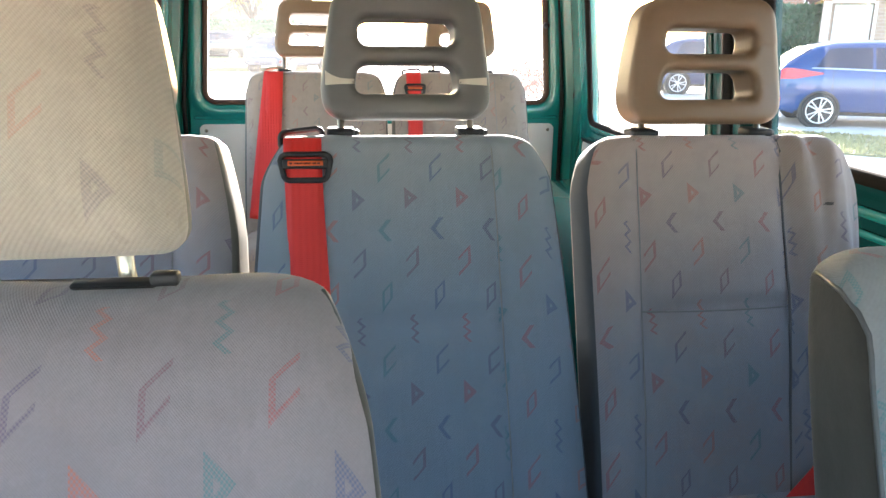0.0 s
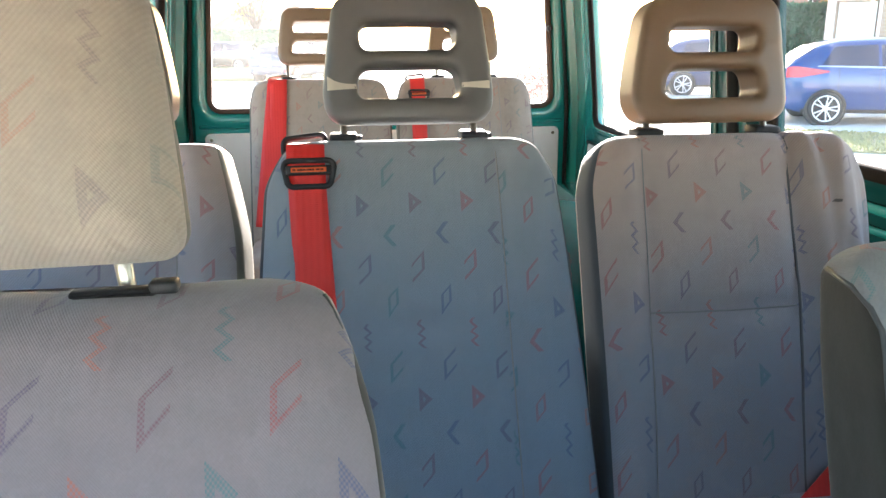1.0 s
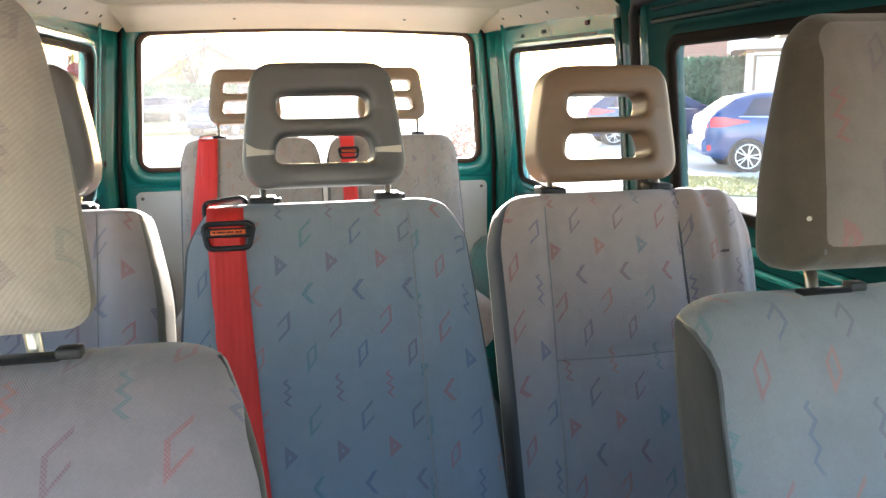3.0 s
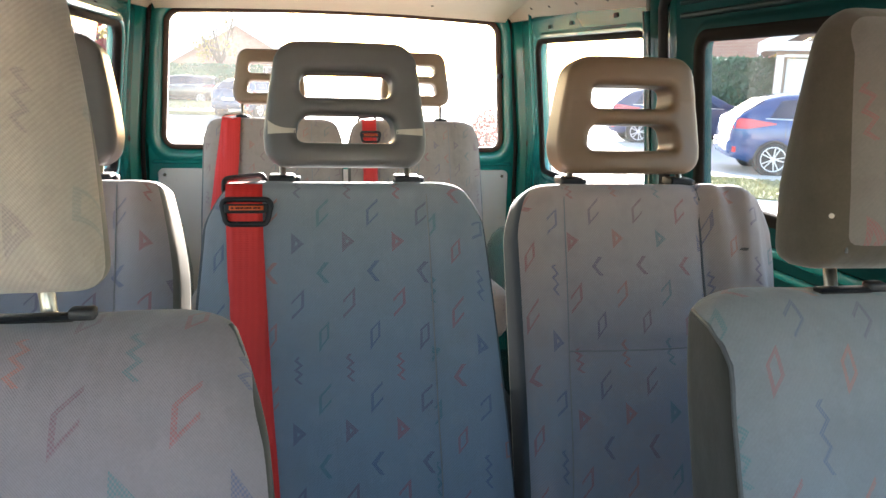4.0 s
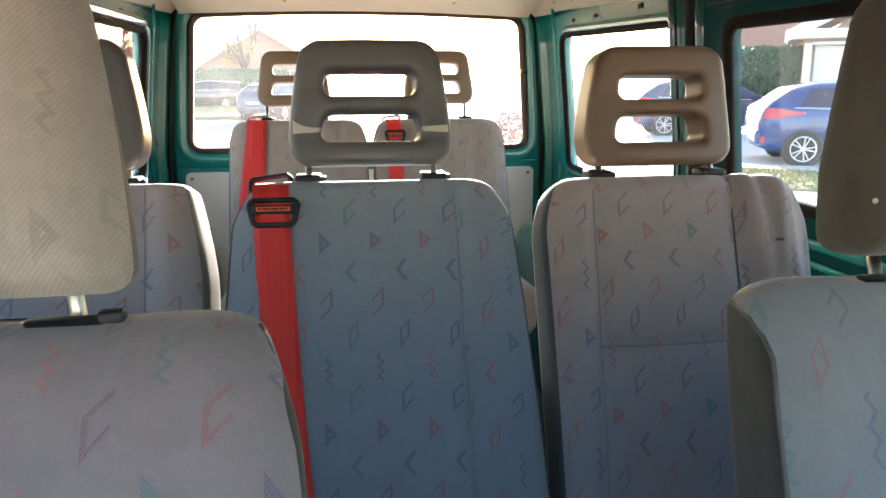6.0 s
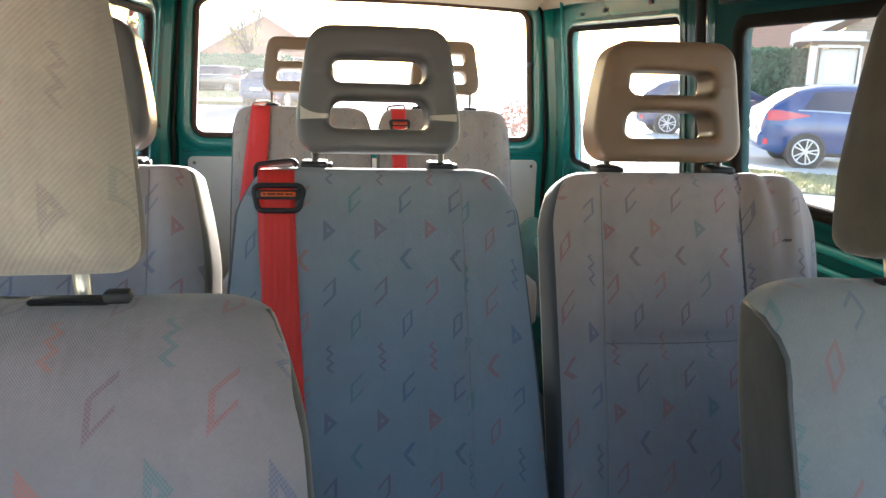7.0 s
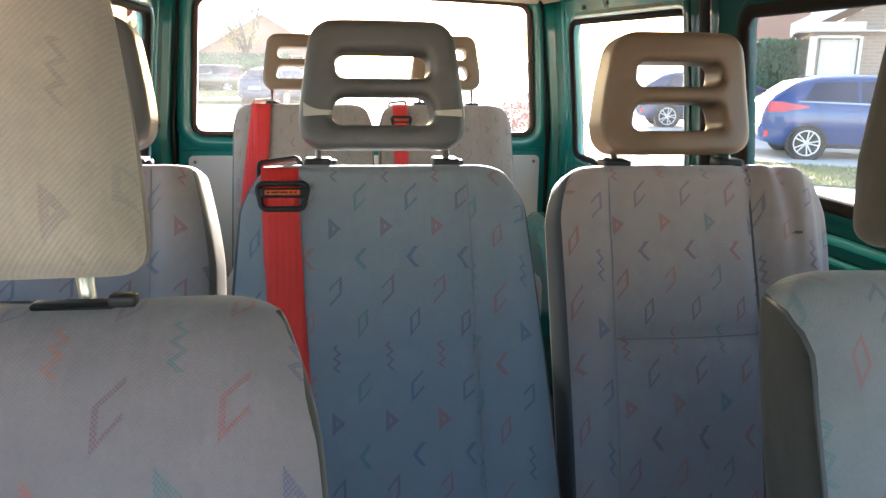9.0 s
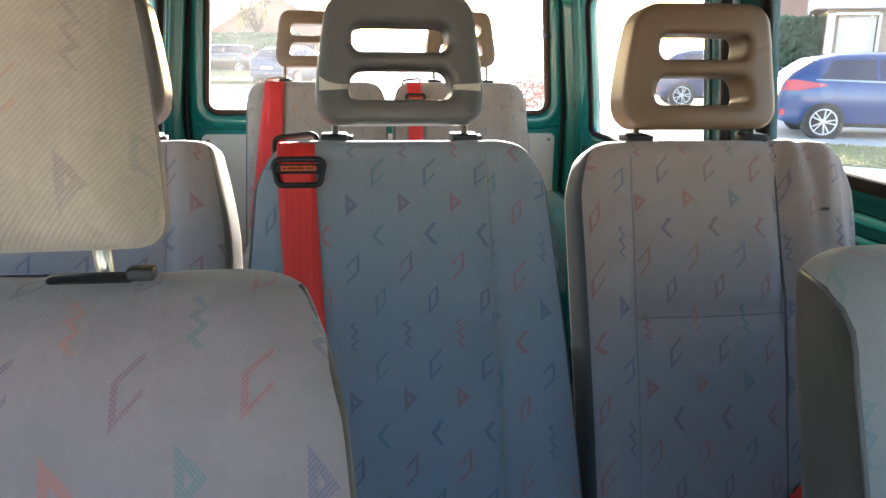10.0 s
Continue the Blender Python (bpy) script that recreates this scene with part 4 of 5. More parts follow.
def at_seat(root, lean, face, x, s, out):
    """A place in the world on a backrest, out metres before it."""
    return (root.matrix_basis @ lean) @ face(x, s, out)


SECOND = "second row of seats"
# sides: shade painted on their front half, sunlight on the back half
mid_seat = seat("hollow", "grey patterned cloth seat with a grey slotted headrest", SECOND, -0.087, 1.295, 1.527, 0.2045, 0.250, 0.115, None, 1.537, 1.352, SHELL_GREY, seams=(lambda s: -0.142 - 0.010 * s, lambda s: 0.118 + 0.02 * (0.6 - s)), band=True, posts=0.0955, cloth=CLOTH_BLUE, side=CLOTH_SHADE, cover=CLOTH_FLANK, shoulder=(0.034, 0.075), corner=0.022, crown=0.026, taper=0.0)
right_seat = seat("hollow", "grey patterned cloth seat with side bolsters and a brown headrest", SECOND, 0.386, 1.295, 1.525, 0.219, 0.219, 0.115, None, 1.530, 1.352, SHELL_BROWN, seams=(lambda s: -0.140 - 0.03 * (0.6 - s), lambda s: 0.092 + 0.05 * (s - 0.6)), posts=0.0955, head_x=-0.014, cloth=CLOTH_HALF, fold=0.096, side=CLOTH_SHADE, cover=CLOTH_SUNLIT, shoulder=(0.026, 0.09), corner=0.034, crown=0.036, taper=0.0)
left_seat = seat("hollow", "grey patterned cloth seat by the side window", SECOND, -0.538, 1.300, 1.527, 0.204, 0.214, 0.115, None, 1.537, 1.352, SHELL_GREY, seams=(lambda s: -0.13, lambda s: 0.126), posts=0.094, side=CLOTH_FLANK, cover=CLOTH_SUNLIT, head_x=-0.002, cloth=CLOTH_WINDOW, shoulder=(0.024, 0.15), corner=0.014, crown=0.014, taper=-0.075)
THIRD = "third row of seats"
rear_left = seat("hollow", "faded patterned cloth rear seat with a brown headrest", THIRD, -0.240, 2.930, 1.533, 0.236, 0.245, 0.115, None, 1.570, 2.985, SHELL_BROWN, seams=(lambda s: -0.12, lambda s: 0.13), posts=0.094, head_x=-0.0125, cloth=CLOTH_FADED, shoulder=(0.028, 0.09), corner=0.034, crown=0.036, taper=0.0)
rear_right = seat("hollow", "faded patterned cloth rear seat with a brown headrest", THIRD, 0.255, 2.930, 1.533, 0.236, 0.242, 0.115, None, 1.575, 2.985, SHELL_BROWN, seams=(lambda s: -0.13, lambda s: 0.12), posts=0.094, head_x=0.0065, cloth=CLOTH_FADED, shoulder=(0.028, 0.09), corner=0.034, crown=0.036, taper=0.0)
FRONT = "front seats"
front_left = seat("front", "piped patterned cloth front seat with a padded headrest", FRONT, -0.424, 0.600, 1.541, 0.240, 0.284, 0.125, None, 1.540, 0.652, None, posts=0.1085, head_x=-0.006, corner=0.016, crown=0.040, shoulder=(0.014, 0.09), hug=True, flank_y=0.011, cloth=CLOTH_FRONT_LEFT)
front_right = seat("front", "piped patterned cloth front seat with a padded headrest", FRONT, 0.386, 0.640, 1.534, 0.240, 0.250, 0.092, None, 1.533, 0.700, None, posts=0.112, taper_back=0.015, head_x=-0.002, head_cloth=CLOTH_HEAD_SHADED, corner=0.024, crown=0.046, shoulder=(0.008, 0.09))

# a pale stud in the side of one headrest
side_rest = [part for part in front_right[0].children if part.name.startswith("headrest")][0]
lathe("stud", [(0.0021, -0.003), (0.0021, 0.0004), (0.0013, 0.0011), (0.0004, 0.0012)], BAND, side_rest, 12, "small pale stud", to=Matrix.Translation((-0.137, -0.0352, 0.0437)) @ Vector((-0.78, -0.59, 0.2)).to_track_quat("Z", "Y").to_matrix().to_4x4())

# a small burn on the bolster of one seat
root, lean, face, length = right_seat
scar = []
for i in range(14):
    a = 2 * math.pi * i / 14
    r = 0.0034 * (1 + 0.9 * noise.noise((i * 1.7, 0, 5)))
    scar.append(at_seat(root, lean, face, 0.152 + 1.6 * r * math.cos(a), 0.552 + r * 0.7 * math.sin(a), 0.0012) - root.matrix_basis.translation)
mk("burn_mark", scar, [tuple(range(14))], BURN, root, "small dark burn in the cloth", smooth=False)


# ---- seat belts ----
def ring_bar(name, points, radius, mat, parent, label=""):
    return tube(name, points, radius, mat, parent, 8, label, closed=True)


def belt(seat_data, label, x0, x1, s_end, buckle_s, width=0.052, name="seat_belt", second=0.0, adjuster=True):
    """A strap down a backrest from its upper edge, with guide ring, buckle and label."""
    root, lean, face, length = seat_data
    top = at_seat(root, lean, face, x0, length, 0)
    belt_root = thing(name, label, "seat belt", "red seat belts", at=Matrix.Translation(top))
    away = top

    def rel(x, s, out):
        return at_seat(root, lean, face, x, s, out) - away

    out_way = (root.matrix_basis @ lean).to_3x3() @ Vector((0, -1, 0))
    path = []
    up = (root.matrix_basis @ lean).to_3x3() @ Vector((0, 0, 1))
    path.append((rel(x0, length - 0.004, -0.10), -up * -1))
    path.append((rel(x0, length - 0.002, -0.075), up))
    path.append((Vector((0, 0.02, -0.001)), up))
    path.append((Vector((0, -0.008, 0.001)), up + out_way * 0.5))
    for i in range(30):
        q = i / 29
        s = length - 0.012 - (length - 0.012 - s_end) * q
        x = x0 + (x1 - x0) * q**1.5
        path.append((rel(x, s, 0.004 + 0.002 * (1 - q)), out_way))
    ribbon("strap", path, width, WEB, belt_root, "red woven strap")
    if second:
        under = []
        for i in range(24):
            q = i / 23
            under.append((rel(x0 + second * (0.15 + q), length - 0.010 - 0.5 * q, 0.0025), out_way))
        ribbon("strap", under, width * 0.92, WEB, belt_root, "second red strap behind the first")
    # buckle
    if adjuster:
        c = rel(x0 + 0.004, buckle_s, 0.009)
        side = Vector((1, 0, 0))
        down = -up
        corners = []
        for ch, cv, a0 in ((0.025, 0.007, 0), (-0.025, 0.007, 90), (-0.021, -0.011, 180), (0.021, -0.011, 270)):
            for i in range(5):
                a = radians(a0 + 90 * i / 4)
                corners.append(c + side * (ch + 0.009 * math.cos(a)) + down * (-0.002 + cv * -1 + 0.009 * -math.sin(a)))
        ring_bar("buckle", corners, 0.0042, BLACK, belt_root, "black plastic strap adjuster")
        m = Matrix.Translation(c) @ (root.matrix_basis @ lean).to_3x3().to_4x4()
        bar = box("cross_bar", (-0.031, -0.005, -0.002), (0.031, 0.003, 0.011), BLACK, belt_root, 0.002)
        bar.matrix_basis = m
        tag = box("warning_label", (-0.024, -0.0066, 0.0012), (0.024, -0.005, 0.0078), ORANGE, belt_root, 0.0005, "orange label with small print")
        tag.matrix_basis = m
        for i in range(7):
            w = (0.004, 0.006, 0.005, 0.006, 0.004, 0.005, 0.004)[i]
            h = -0.0215 + i * 0.0062
            strip = box("print_bar", (h, -0.0070, 0.0030), (h + w, -0.0065, 0.0055), PRINT, tag, 0.0)
            strip.matrix_basis = Matrix()
    # ring at the upper edge
    g = rel(x0, length, 0) + Vector((-0.003, -0.004, 0.002))
    pts = []
    for ch, cv, a0 in ((0.022, 0.002, 0), (-0.022, 0.002, 90), (-0.022, -0.007, 180), (0.022, -0.007, 270)):
        for i in range(5):
            a = radians(a0 + 90 * i / 4)
            pts.append(g + Vector((ch + 0.008 * math.cos(a), 0.3 * (cv + 0.008 * math.sin(a)), cv + 0.008 * math.sin(a) + 0.12 * ch)))
    ring_bar("guide_ring", pts, 0.0042, BLACK if adjuster else CHROME, belt_root, "black guide ring" if adjuster else "bright metal guide ring")
    return belt_root


belt(mid_seat, "red seat belt with a black adjuster and orange label", -0.150, -0.116, 0.06, 0.616)
belt(rear_left, "red seat belt hanging down a rear seat", -0.137, -0.177, 0.10, 0.655, 0.056, second=-0.055, adjuster=False)
belt(rear_right, "red seat belt with a black adjuster on a rear seat", -0.165, -0.165, 0.10, 0.600, 0.050)

# the loose strap between the second-row seat and the front seat
start = Vector((0.60, 1.146, 1.13))
path = []
for i in range(20):
    q = i / 19
    z = 1.13 - 0.185 * q
    path.append(((0.60 - 0.22 * q, 1.295 + 0.36 * (z - 1.525) - 0.012 - 0.004 * math.sin(math.pi * q), z), (0.0, -1, 0.36)))
loose = thing("seat_belt", "red seat belt tucked into the crease of a seat", "seat belt", "red seat belts", at=Matrix.Translation(start))
ribbon("strap", [(Vector(p) - start, o) for p, o in path], 0.05, WEB, loose)
path = [((-0.735 + 0.02 * i / 11, 1.305 - 0.02 * math.sin(i / 11 * 3.1), 1.50 - 0.5 * i / 11), (0.6, -1, 0.3)) for i in range(12)]
side_belt = thing("seat_belt", "red seat belt hanging beside the window seat", "seat belt", "red seat belts", at=Matrix.Translation(path[0][0]))
ribbon("strap", [(Vector(p) - Vector(path[0][0]), o) for p, o in path], 0.048, WEB, side_belt)


# ---- outside ----
ASPHALT = simple("pale_worn_asphalt", (0.27, 0.26, 0.245), 0.85, vary=0.3, scale=1.2, bump=0.5, distance=0.01)
PAVING = simple("concrete_paving", (0.66, 0.63, 0.57), 0.85, vary=0.2, scale=3, bump=0.4, distance=0.005)
GRASS_SOIL = simple("grass_ground", (0.24, 0.23, 0.11), 0.95, vary=0.4, scale=6, bump=0.6, distance=0.02)
GRASS = simple("grass_blades", (0.40, 0.38, 0.18), 0.7, vary=0.4, scale=3)
LEAF = simple("hedge_leaves", (0.095, 0.200, 0.105), 0.6, vary=0.45, scale=4)
LEAF_RED = simple("red_shrub_leaves", (0.35, 0.06, 0.05), 0.6, vary=0.4, scale=4)
LEAF_GOLD = simple("yellow_leaves", (0.38, 0.28, 0.06), 0.6, vary=0.4, scale=4)
BARK = simple("bark", (0.12, 0.09, 0.065), 0.9, vary=0.4, scale=12, bump=0.6, distance=0.01)
RENDER_WHITE = simple("white_painted_wood", (0.75, 0.73, 0.70), 0.6, vary=0.08, scale=4)
ROOF_TILE = simple("brown_roof_tiles", (0.16, 0.10, 0.075), 0.8, vary=0.3, scale=5)
TYRE = simple("tyre", (0.025, 0.025, 0.026), 0.8, scale=20)
ALLOY = simple("silver_alloy", (0.62, 0.62, 0.63), 0.3, 0.85, vary=0.1, scale=20)
CAR_GLASS = simple("dark_car_glass", (0.018, 0.026, 0.06), 0.06, vary=0.2, scale=2, bump=0.0)
TAIL = simple("red_tail_light", (0.55, 0.02, 0.025), 0.15, vary=0.2, scale=20, Coat_Weight=0.6)
TRIM_BLACK = simple("black_car_trim", (0.02, 0.02, 0.02), 0.5)


def paint(name, colour):
    return simple(name, colour, 0.28, 0.15, vary=0.08, scale=2, bump=0.0, Coat_Weight=0.9, Coat_Roughness=0.05)


def brick_mat(name, one, two, mortar, wash):
    n = Nodes(name)
    t = n.node("ShaderNodeTexBrick")
    t.inputs["Scale"].default_value = 1.0
    t.inputs["Brick Width"].default_value, t.inputs["Row Height"].default_value, t.inputs["Mortar Size"].default_value = 0.225, 0.075, 0.010
    t.inputs["Color1"].default_value, t.inputs["Color2"].default_value, t.inputs["Mortar"].default_value = (*one, 1), (*two, 1), (*mortar, 1)
    sep, comb = n.node("ShaderNodeSeparateXYZ"), n.node("ShaderNodeCombineXYZ")
    n.put(sep.inputs[0], n.coords())
    n.put(comb.inputs[0], n.m("ADD", sep.outputs[0], sep.outputs[1]))
    n.put(comb.inputs[1], sep.outputs[2])
    n.put(t.inputs["Vector"], comb.outputs[0])
    n.set(n.mix(n.m("MULTIPLY", n.noise(0.8, 4), 0.4), t.outputs[0], wash), 0.85)
    n.bump(t.outputs["Fac"], 0.4, -0.01)
    return n.mat


BRICK = brick_mat("red_brickwork", (0.40, 0.17, 0.11), (0.33, 0.135, 0.09), (0.50, 0.44, 0.38), (0.30, 0.15, 0.10))
BROWN_BRICK = brick_mat("brown_brickwork", (0.40, 0.285, 0.21), (0.34, 0.24, 0.18), (0.42, 0.345, 0.28), (0.33, 0.24, 0.185))
ground = mk("ground", [(-400, -400, 0), (400, -400, 0), (400, 600, 0), (-400, 600, 0)], [(0, 1, 2, 3)], ASPHALT, smooth=False)
tagged(ground, "pale sunlit asphalt street reaching into the distance", "ground", kind="structure")


def slab(name, label, corners, height, mat):
    n = len(corners)
    verts = [(x, y, -0.05) for x, y in corners] + [(x, y, height) for x, y in corners]
    faces = [tuple(range(n, 2 * n))] + [(i, (i + 1) % n, n + (i + 1) % n, n + i) for i in range(n)]
    return tagged(mk(name, verts, faces, mat, smooth=False), label, "ground", kind="structure")


slab("pavement", "pale concrete driveway beside the street", [(4.6, 8.6), (30.0, -4.0), (40.0, 12.0), (9.0, 30.0)], 0.127, PAVING)
VERGES = (((5.6, 10.5), (9.6, 7.6), (10.9, 9.6), (6.7, 12.6)), ((-26.0, 32.2), (-1.0, 32.6), (-1.2, 43.0), (-26.0, 42.6)))
for corners in VERGES:
    slab("verge", "worn grass verge with a low kerb", corners, 0.15, GRASS_SOIL)

rng = random.Random(4)


def blades(name, label, corners, count, h):
    verts, faces = [], []
    a, b, c, d = [Vector((*p, 0.15)) for p in corners]
    for _ in range(count):
        u, v = rng.random(), rng.random()
        p = a * (1 - u) * (1 - v) + b * u * (1 - v) + c * u * v + d * (1 - u) * v
        t = rng.uniform(0, 6.28)
        w, q = Vector((math.cos(t), math.sin(t), 0)) * rng.uniform(0.006, 0.02), Vector((rng.uniform(-1, 1), rng.uniform(-1, 1), 0)) * 0.03
        i = len(verts)
        verts += [p - w, p + w, p + q + Vector((0, 0, h * rng.uniform(0.4, 1)))]
        faces.append((i, i + 1, i + 2))
    return tagged(mk(name, verts, faces, GRASS, smooth=False), label, "grass", kind="stuff")


blades("grass", "short worn grass on the verge", VERGES[0], 9000, 0.05)
blades("grass", "short grass on the far verge", VERGES[1], 9000, 0.12)


def leaf_mass(name, centre, size, count, leaf, mat, parent=None, seed=1, boxy=False):
    """Many small leaves in an uneven mass."""
    r = random.Random(seed)
    verts, faces = [], []
    for _ in range(count):
        if boxy:
            p = Vector([r.uniform(-1, 1) for _ in range(3)])
            axis = r.choice((0, 1, 2, 0, 1))
            p[axis] = math.copysign(r.uniform(0.82, 1.0), p[axis])
        else:
            p = Vector([r.gauss(0, 1) for _ in range(3)]).normalized() * r.uniform(0.35, 1.0) ** 0.6
            p *= 1 + 0.35 * noise.noise(p * 1.9 + Vector((seed, 0, 0)))
        p = Vector([c + q * s for c, q, s in zip(centre, p, size)])
        m = Euler((r.uniform(0, 6.3), r.uniform(0, 6.3), r.uniform(0, 6.3))).to_matrix()
        k = leaf * r.uniform(0.6, 1.3)
        i = len(verts)
        verts += [p + m @ Vector(q) for q in ((-k, 0, 0), (0, -k * 0.5, k * 0.1), (k, 0, 0), (0, k * 0.5, k * 0.1))]
        faces.append((i, i + 1, i + 2, i + 3))
    return mk(name, verts, faces, mat, parent, smooth=False)


def hedge(label, base, length, deep, high, turn, count, mat=None, seed=3):
    root = thing("hedge", label, "hedge", at=pose(*base, 0, 0, turn))
    stem = box("inner_branches", (-length / 2 + 0.15, -deep / 2 + 0.15, 0), (length / 2 - 0.15, deep / 2 - 0.15, high - 0.18), LEAF, root, 0.1)
    leaf_mass("foliage", (0, 0, high / 2), (length / 2, deep / 2, high / 2), count, 0.11, mat or LEAF, root, seed, boxy=True)
    return root


hedge("dense clipped green hedge beside a driveway", (12.9, 21.2, 0), 4.2, 1.0, 2.45, -32, 14000)


def tree(label, base, high, spread, mat, count, seed):
    r = random.Random(seed)
    root = thing("tree", label, "tree", at=Matrix.Translation(base))
    verts, faces, rings = [], [], 8

    def limb(p, q, r0, r1):
        i = len(verts)
        way = (q - p).normalized()
        a = way.orthogonal().normalized()
        b = way.cross(a)
        for c, rad in ((p, r0), (q, r1)):
            for k in range(rings):
                t = 6.283 * k / rings
                verts.append(c + (a * math.cos(t) + b * math.sin(t)) * rad)
        for k in range(rings):
            l = (k + 1) % rings
            faces.append((i + k, i + l, i + rings + l, i + rings + k))

    top = Vector((0.1, 0, high * 0.45))
    limb(Vector((0, 0, -0.05)), top, high * 0.03, high * 0.02)
    for _ in range(9):
        t = r.uniform(0, 6.28)
        end = Vector((math.cos(t) * spread * 0.7, math.sin(t) * spread * 0.7, high * r.uniform(0.6, 0.95)))
        limb(top * r.uniform(0.8, 1.0), end, high * 0.014, high * 0.004)
        for _ in range(4):
            limb(end * r.uniform(0.6, 0.9), end + Vector((r.uniform(-1, 1), r.uniform(-1, 1), r.uniform(0, 1))) * spread * 0.4, high * 0.005, high * 0.001)
    mk("trunk", verts, faces, BARK, root)
    cv, cf = [], []
    for i in range(11):
        t, lift = r.uniform(0, 6.28), r.uniform(0.48, 0.98)
        far = spread * r.uniform(0.25, 0.95) * (1.15 - abs(lift - 0.68))
        blob = leaf_mass("clump", (math.cos(t) * far, math.sin(t) * far, high * lift), (spread * r.uniform(0.25, 0.5),) * 2 + (high * r.uniform(0.06, 0.13),), count // 11, 0.10, mat, None, seed + i)
        base_i = len(cv)
        cv += [v.co.copy() for v in blob.data.vertices]
        cf += [tuple(base_i + k for k in p.vertices) for p in blob.data.polygons]
        bpy.data.objects.remove(blob)
    mk("crown", cv, cf, mat, root, smooth=False)
    return root


def shrub(label, base, size, mat, count, seed):
    root = thing("shrub", label, "shrub", at=Matrix.Translation(base))
    r = random.Random(seed)
    for _ in range(4):
        t = r.uniform(0, 6.28)
        tube("stem", [(0.05 * math.cos(t), 0.05 * math.sin(t), -0.03), (0.3 * size[0] * math.cos(t), 0.3 * size[1] * math.sin(t), size[2] * 1.1)], 0.012, BARK, root, 5)
    leaf_mass("foliage", (0, 0, size[2]), size, count, 0.05, mat, root, seed)
    return root


shrub("low shrub with red autumn leaves", (3.75, 15.6, 0), (0.6, 0.5, 0.55), LEAF_RED, 1300, 11)
shrub("low green shrub under the red one", (2.9, 15.9, 0), (0.6, 0.5, 0.4), LEAF, 900, 12)
tree("small tree with red autumn leaves beside the street", (-3.25, 14.0, 0), 3.0, 0.8, LEAF_RED, 1600, 31)
tree("small tree with yellow leaves by a house", (22.6, 33.0, 0), 4.6, 1.1, LEAF_GOLD, 1800, 21)
tree("thin autumn tree with few leaves before a house", (-11.4, 47.5, 0), 5.6, 1.9, LEAF_GOLD, 900, 22)
tree("thin bare tree with few leaves beside the street", (-4.6, 49.0, 0), 5.0, 1.4, LEAF_GOLD, 500, 23)
hedge("low hedge behind the far verge", (-8.0, 46.5, 0), 12.0, 1.2, 2.1, 0, 9000, seed=8)


# ---- houses ----
def wall_with_openings(name, w, h, openings, mat, parent, thick=0.25):
    """An upright wall in the xz plane, with rectangular holes through it."""
    xs = sorted({0.0, w, *[v for o in openings for v in (o[0], o[1])]})
    zs = sorted({0.0, h, *[v for o in openings for v in (o[2], o[3])]})
    verts, faces, index = [], [], {}

    def vert(x, y, z):
        key = (round(x, 4), round(y, 4), round(z, 4))
        if key not in index:
            index[key] = len(verts)
            verts.append(key)
        return index[key]

    def solid(i, k):
        if not (0 <= i < len(xs) - 1 and 0 <= k < len(zs) - 1):
            return False
        x, z = (xs[i] + xs[i + 1]) / 2, (zs[k] + zs[k + 1]) / 2
        return not any(a < x < b and c < z < d for a, b, c, d in openings)

    for i in range(len(xs) - 1):
        for k in range(len(zs) - 1):
            if not solid(i, k):
                continue
            x0, x1, z0, z1 = xs[i], xs[i + 1], zs[k], zs[k + 1]
            faces.append([vert(x, 0, z) for x, z in ((x0, z0), (x1, z0), (x1, z1), (x0, z1))])
            faces.append([vert(x, thick, z) for x, z in ((x0, z1), (x1, z1), (x1, z0), (x0, z0))])
            for di, dk, (a, b) in ((-1, 0, ((x0, z1), (x0, z0))), (1, 0, ((x1, z0), (x1, z1))), (0, -1, ((x0, z0), (x1, z0))), (0, 1, ((x1, z1), (x0, z1)))):
                if not solid(i + di, k + dk):
                    faces.append([vert(a[0], 0, a[1]), vert(a[0], thick, a[1]), vert(b[0], thick, b[1]), vert(b[0], 0, b[1])])
    return mk(name, verts, faces, mat, parent, smooth=False)


def house_window(parent, x0, x1, z0, z1):
    win = mk("window", [(x0, 0.12, z0), (x1, 0.12, z0), (x1, 0.12, z1), (x0, 0.12, z1)], [(0, 1, 2, 3)], CAR_GLASS, parent, smooth=False)
    w = 0.07
    for n, lo, hi in (("window_frame", (x0, 0.06, z0), (x0 + w, 0.15, z1)), ("window_frame", (x1 - w, 0.06, z0), (x1, 0.15, z1)), ("window_frame", (x0, 0.06, z0), (x1, 0.15, z0 + w)), ("window_frame", (x0, 0.06, z1 - w), (x1, 0.15, z1)), ("glazing_bar", ((x0 + x1) / 2 - 0.03, 0.06, z0), ((x0 + x1) / 2 + 0.03, 0.15, z1)), ("sill", (x0 - 0.08, -0.06, z0 - 0.08), (x1 + 0.08, 0.12, z0))):
        box(n, lo, hi, RENDER_WHITE, win, 0.005, smooth=False)


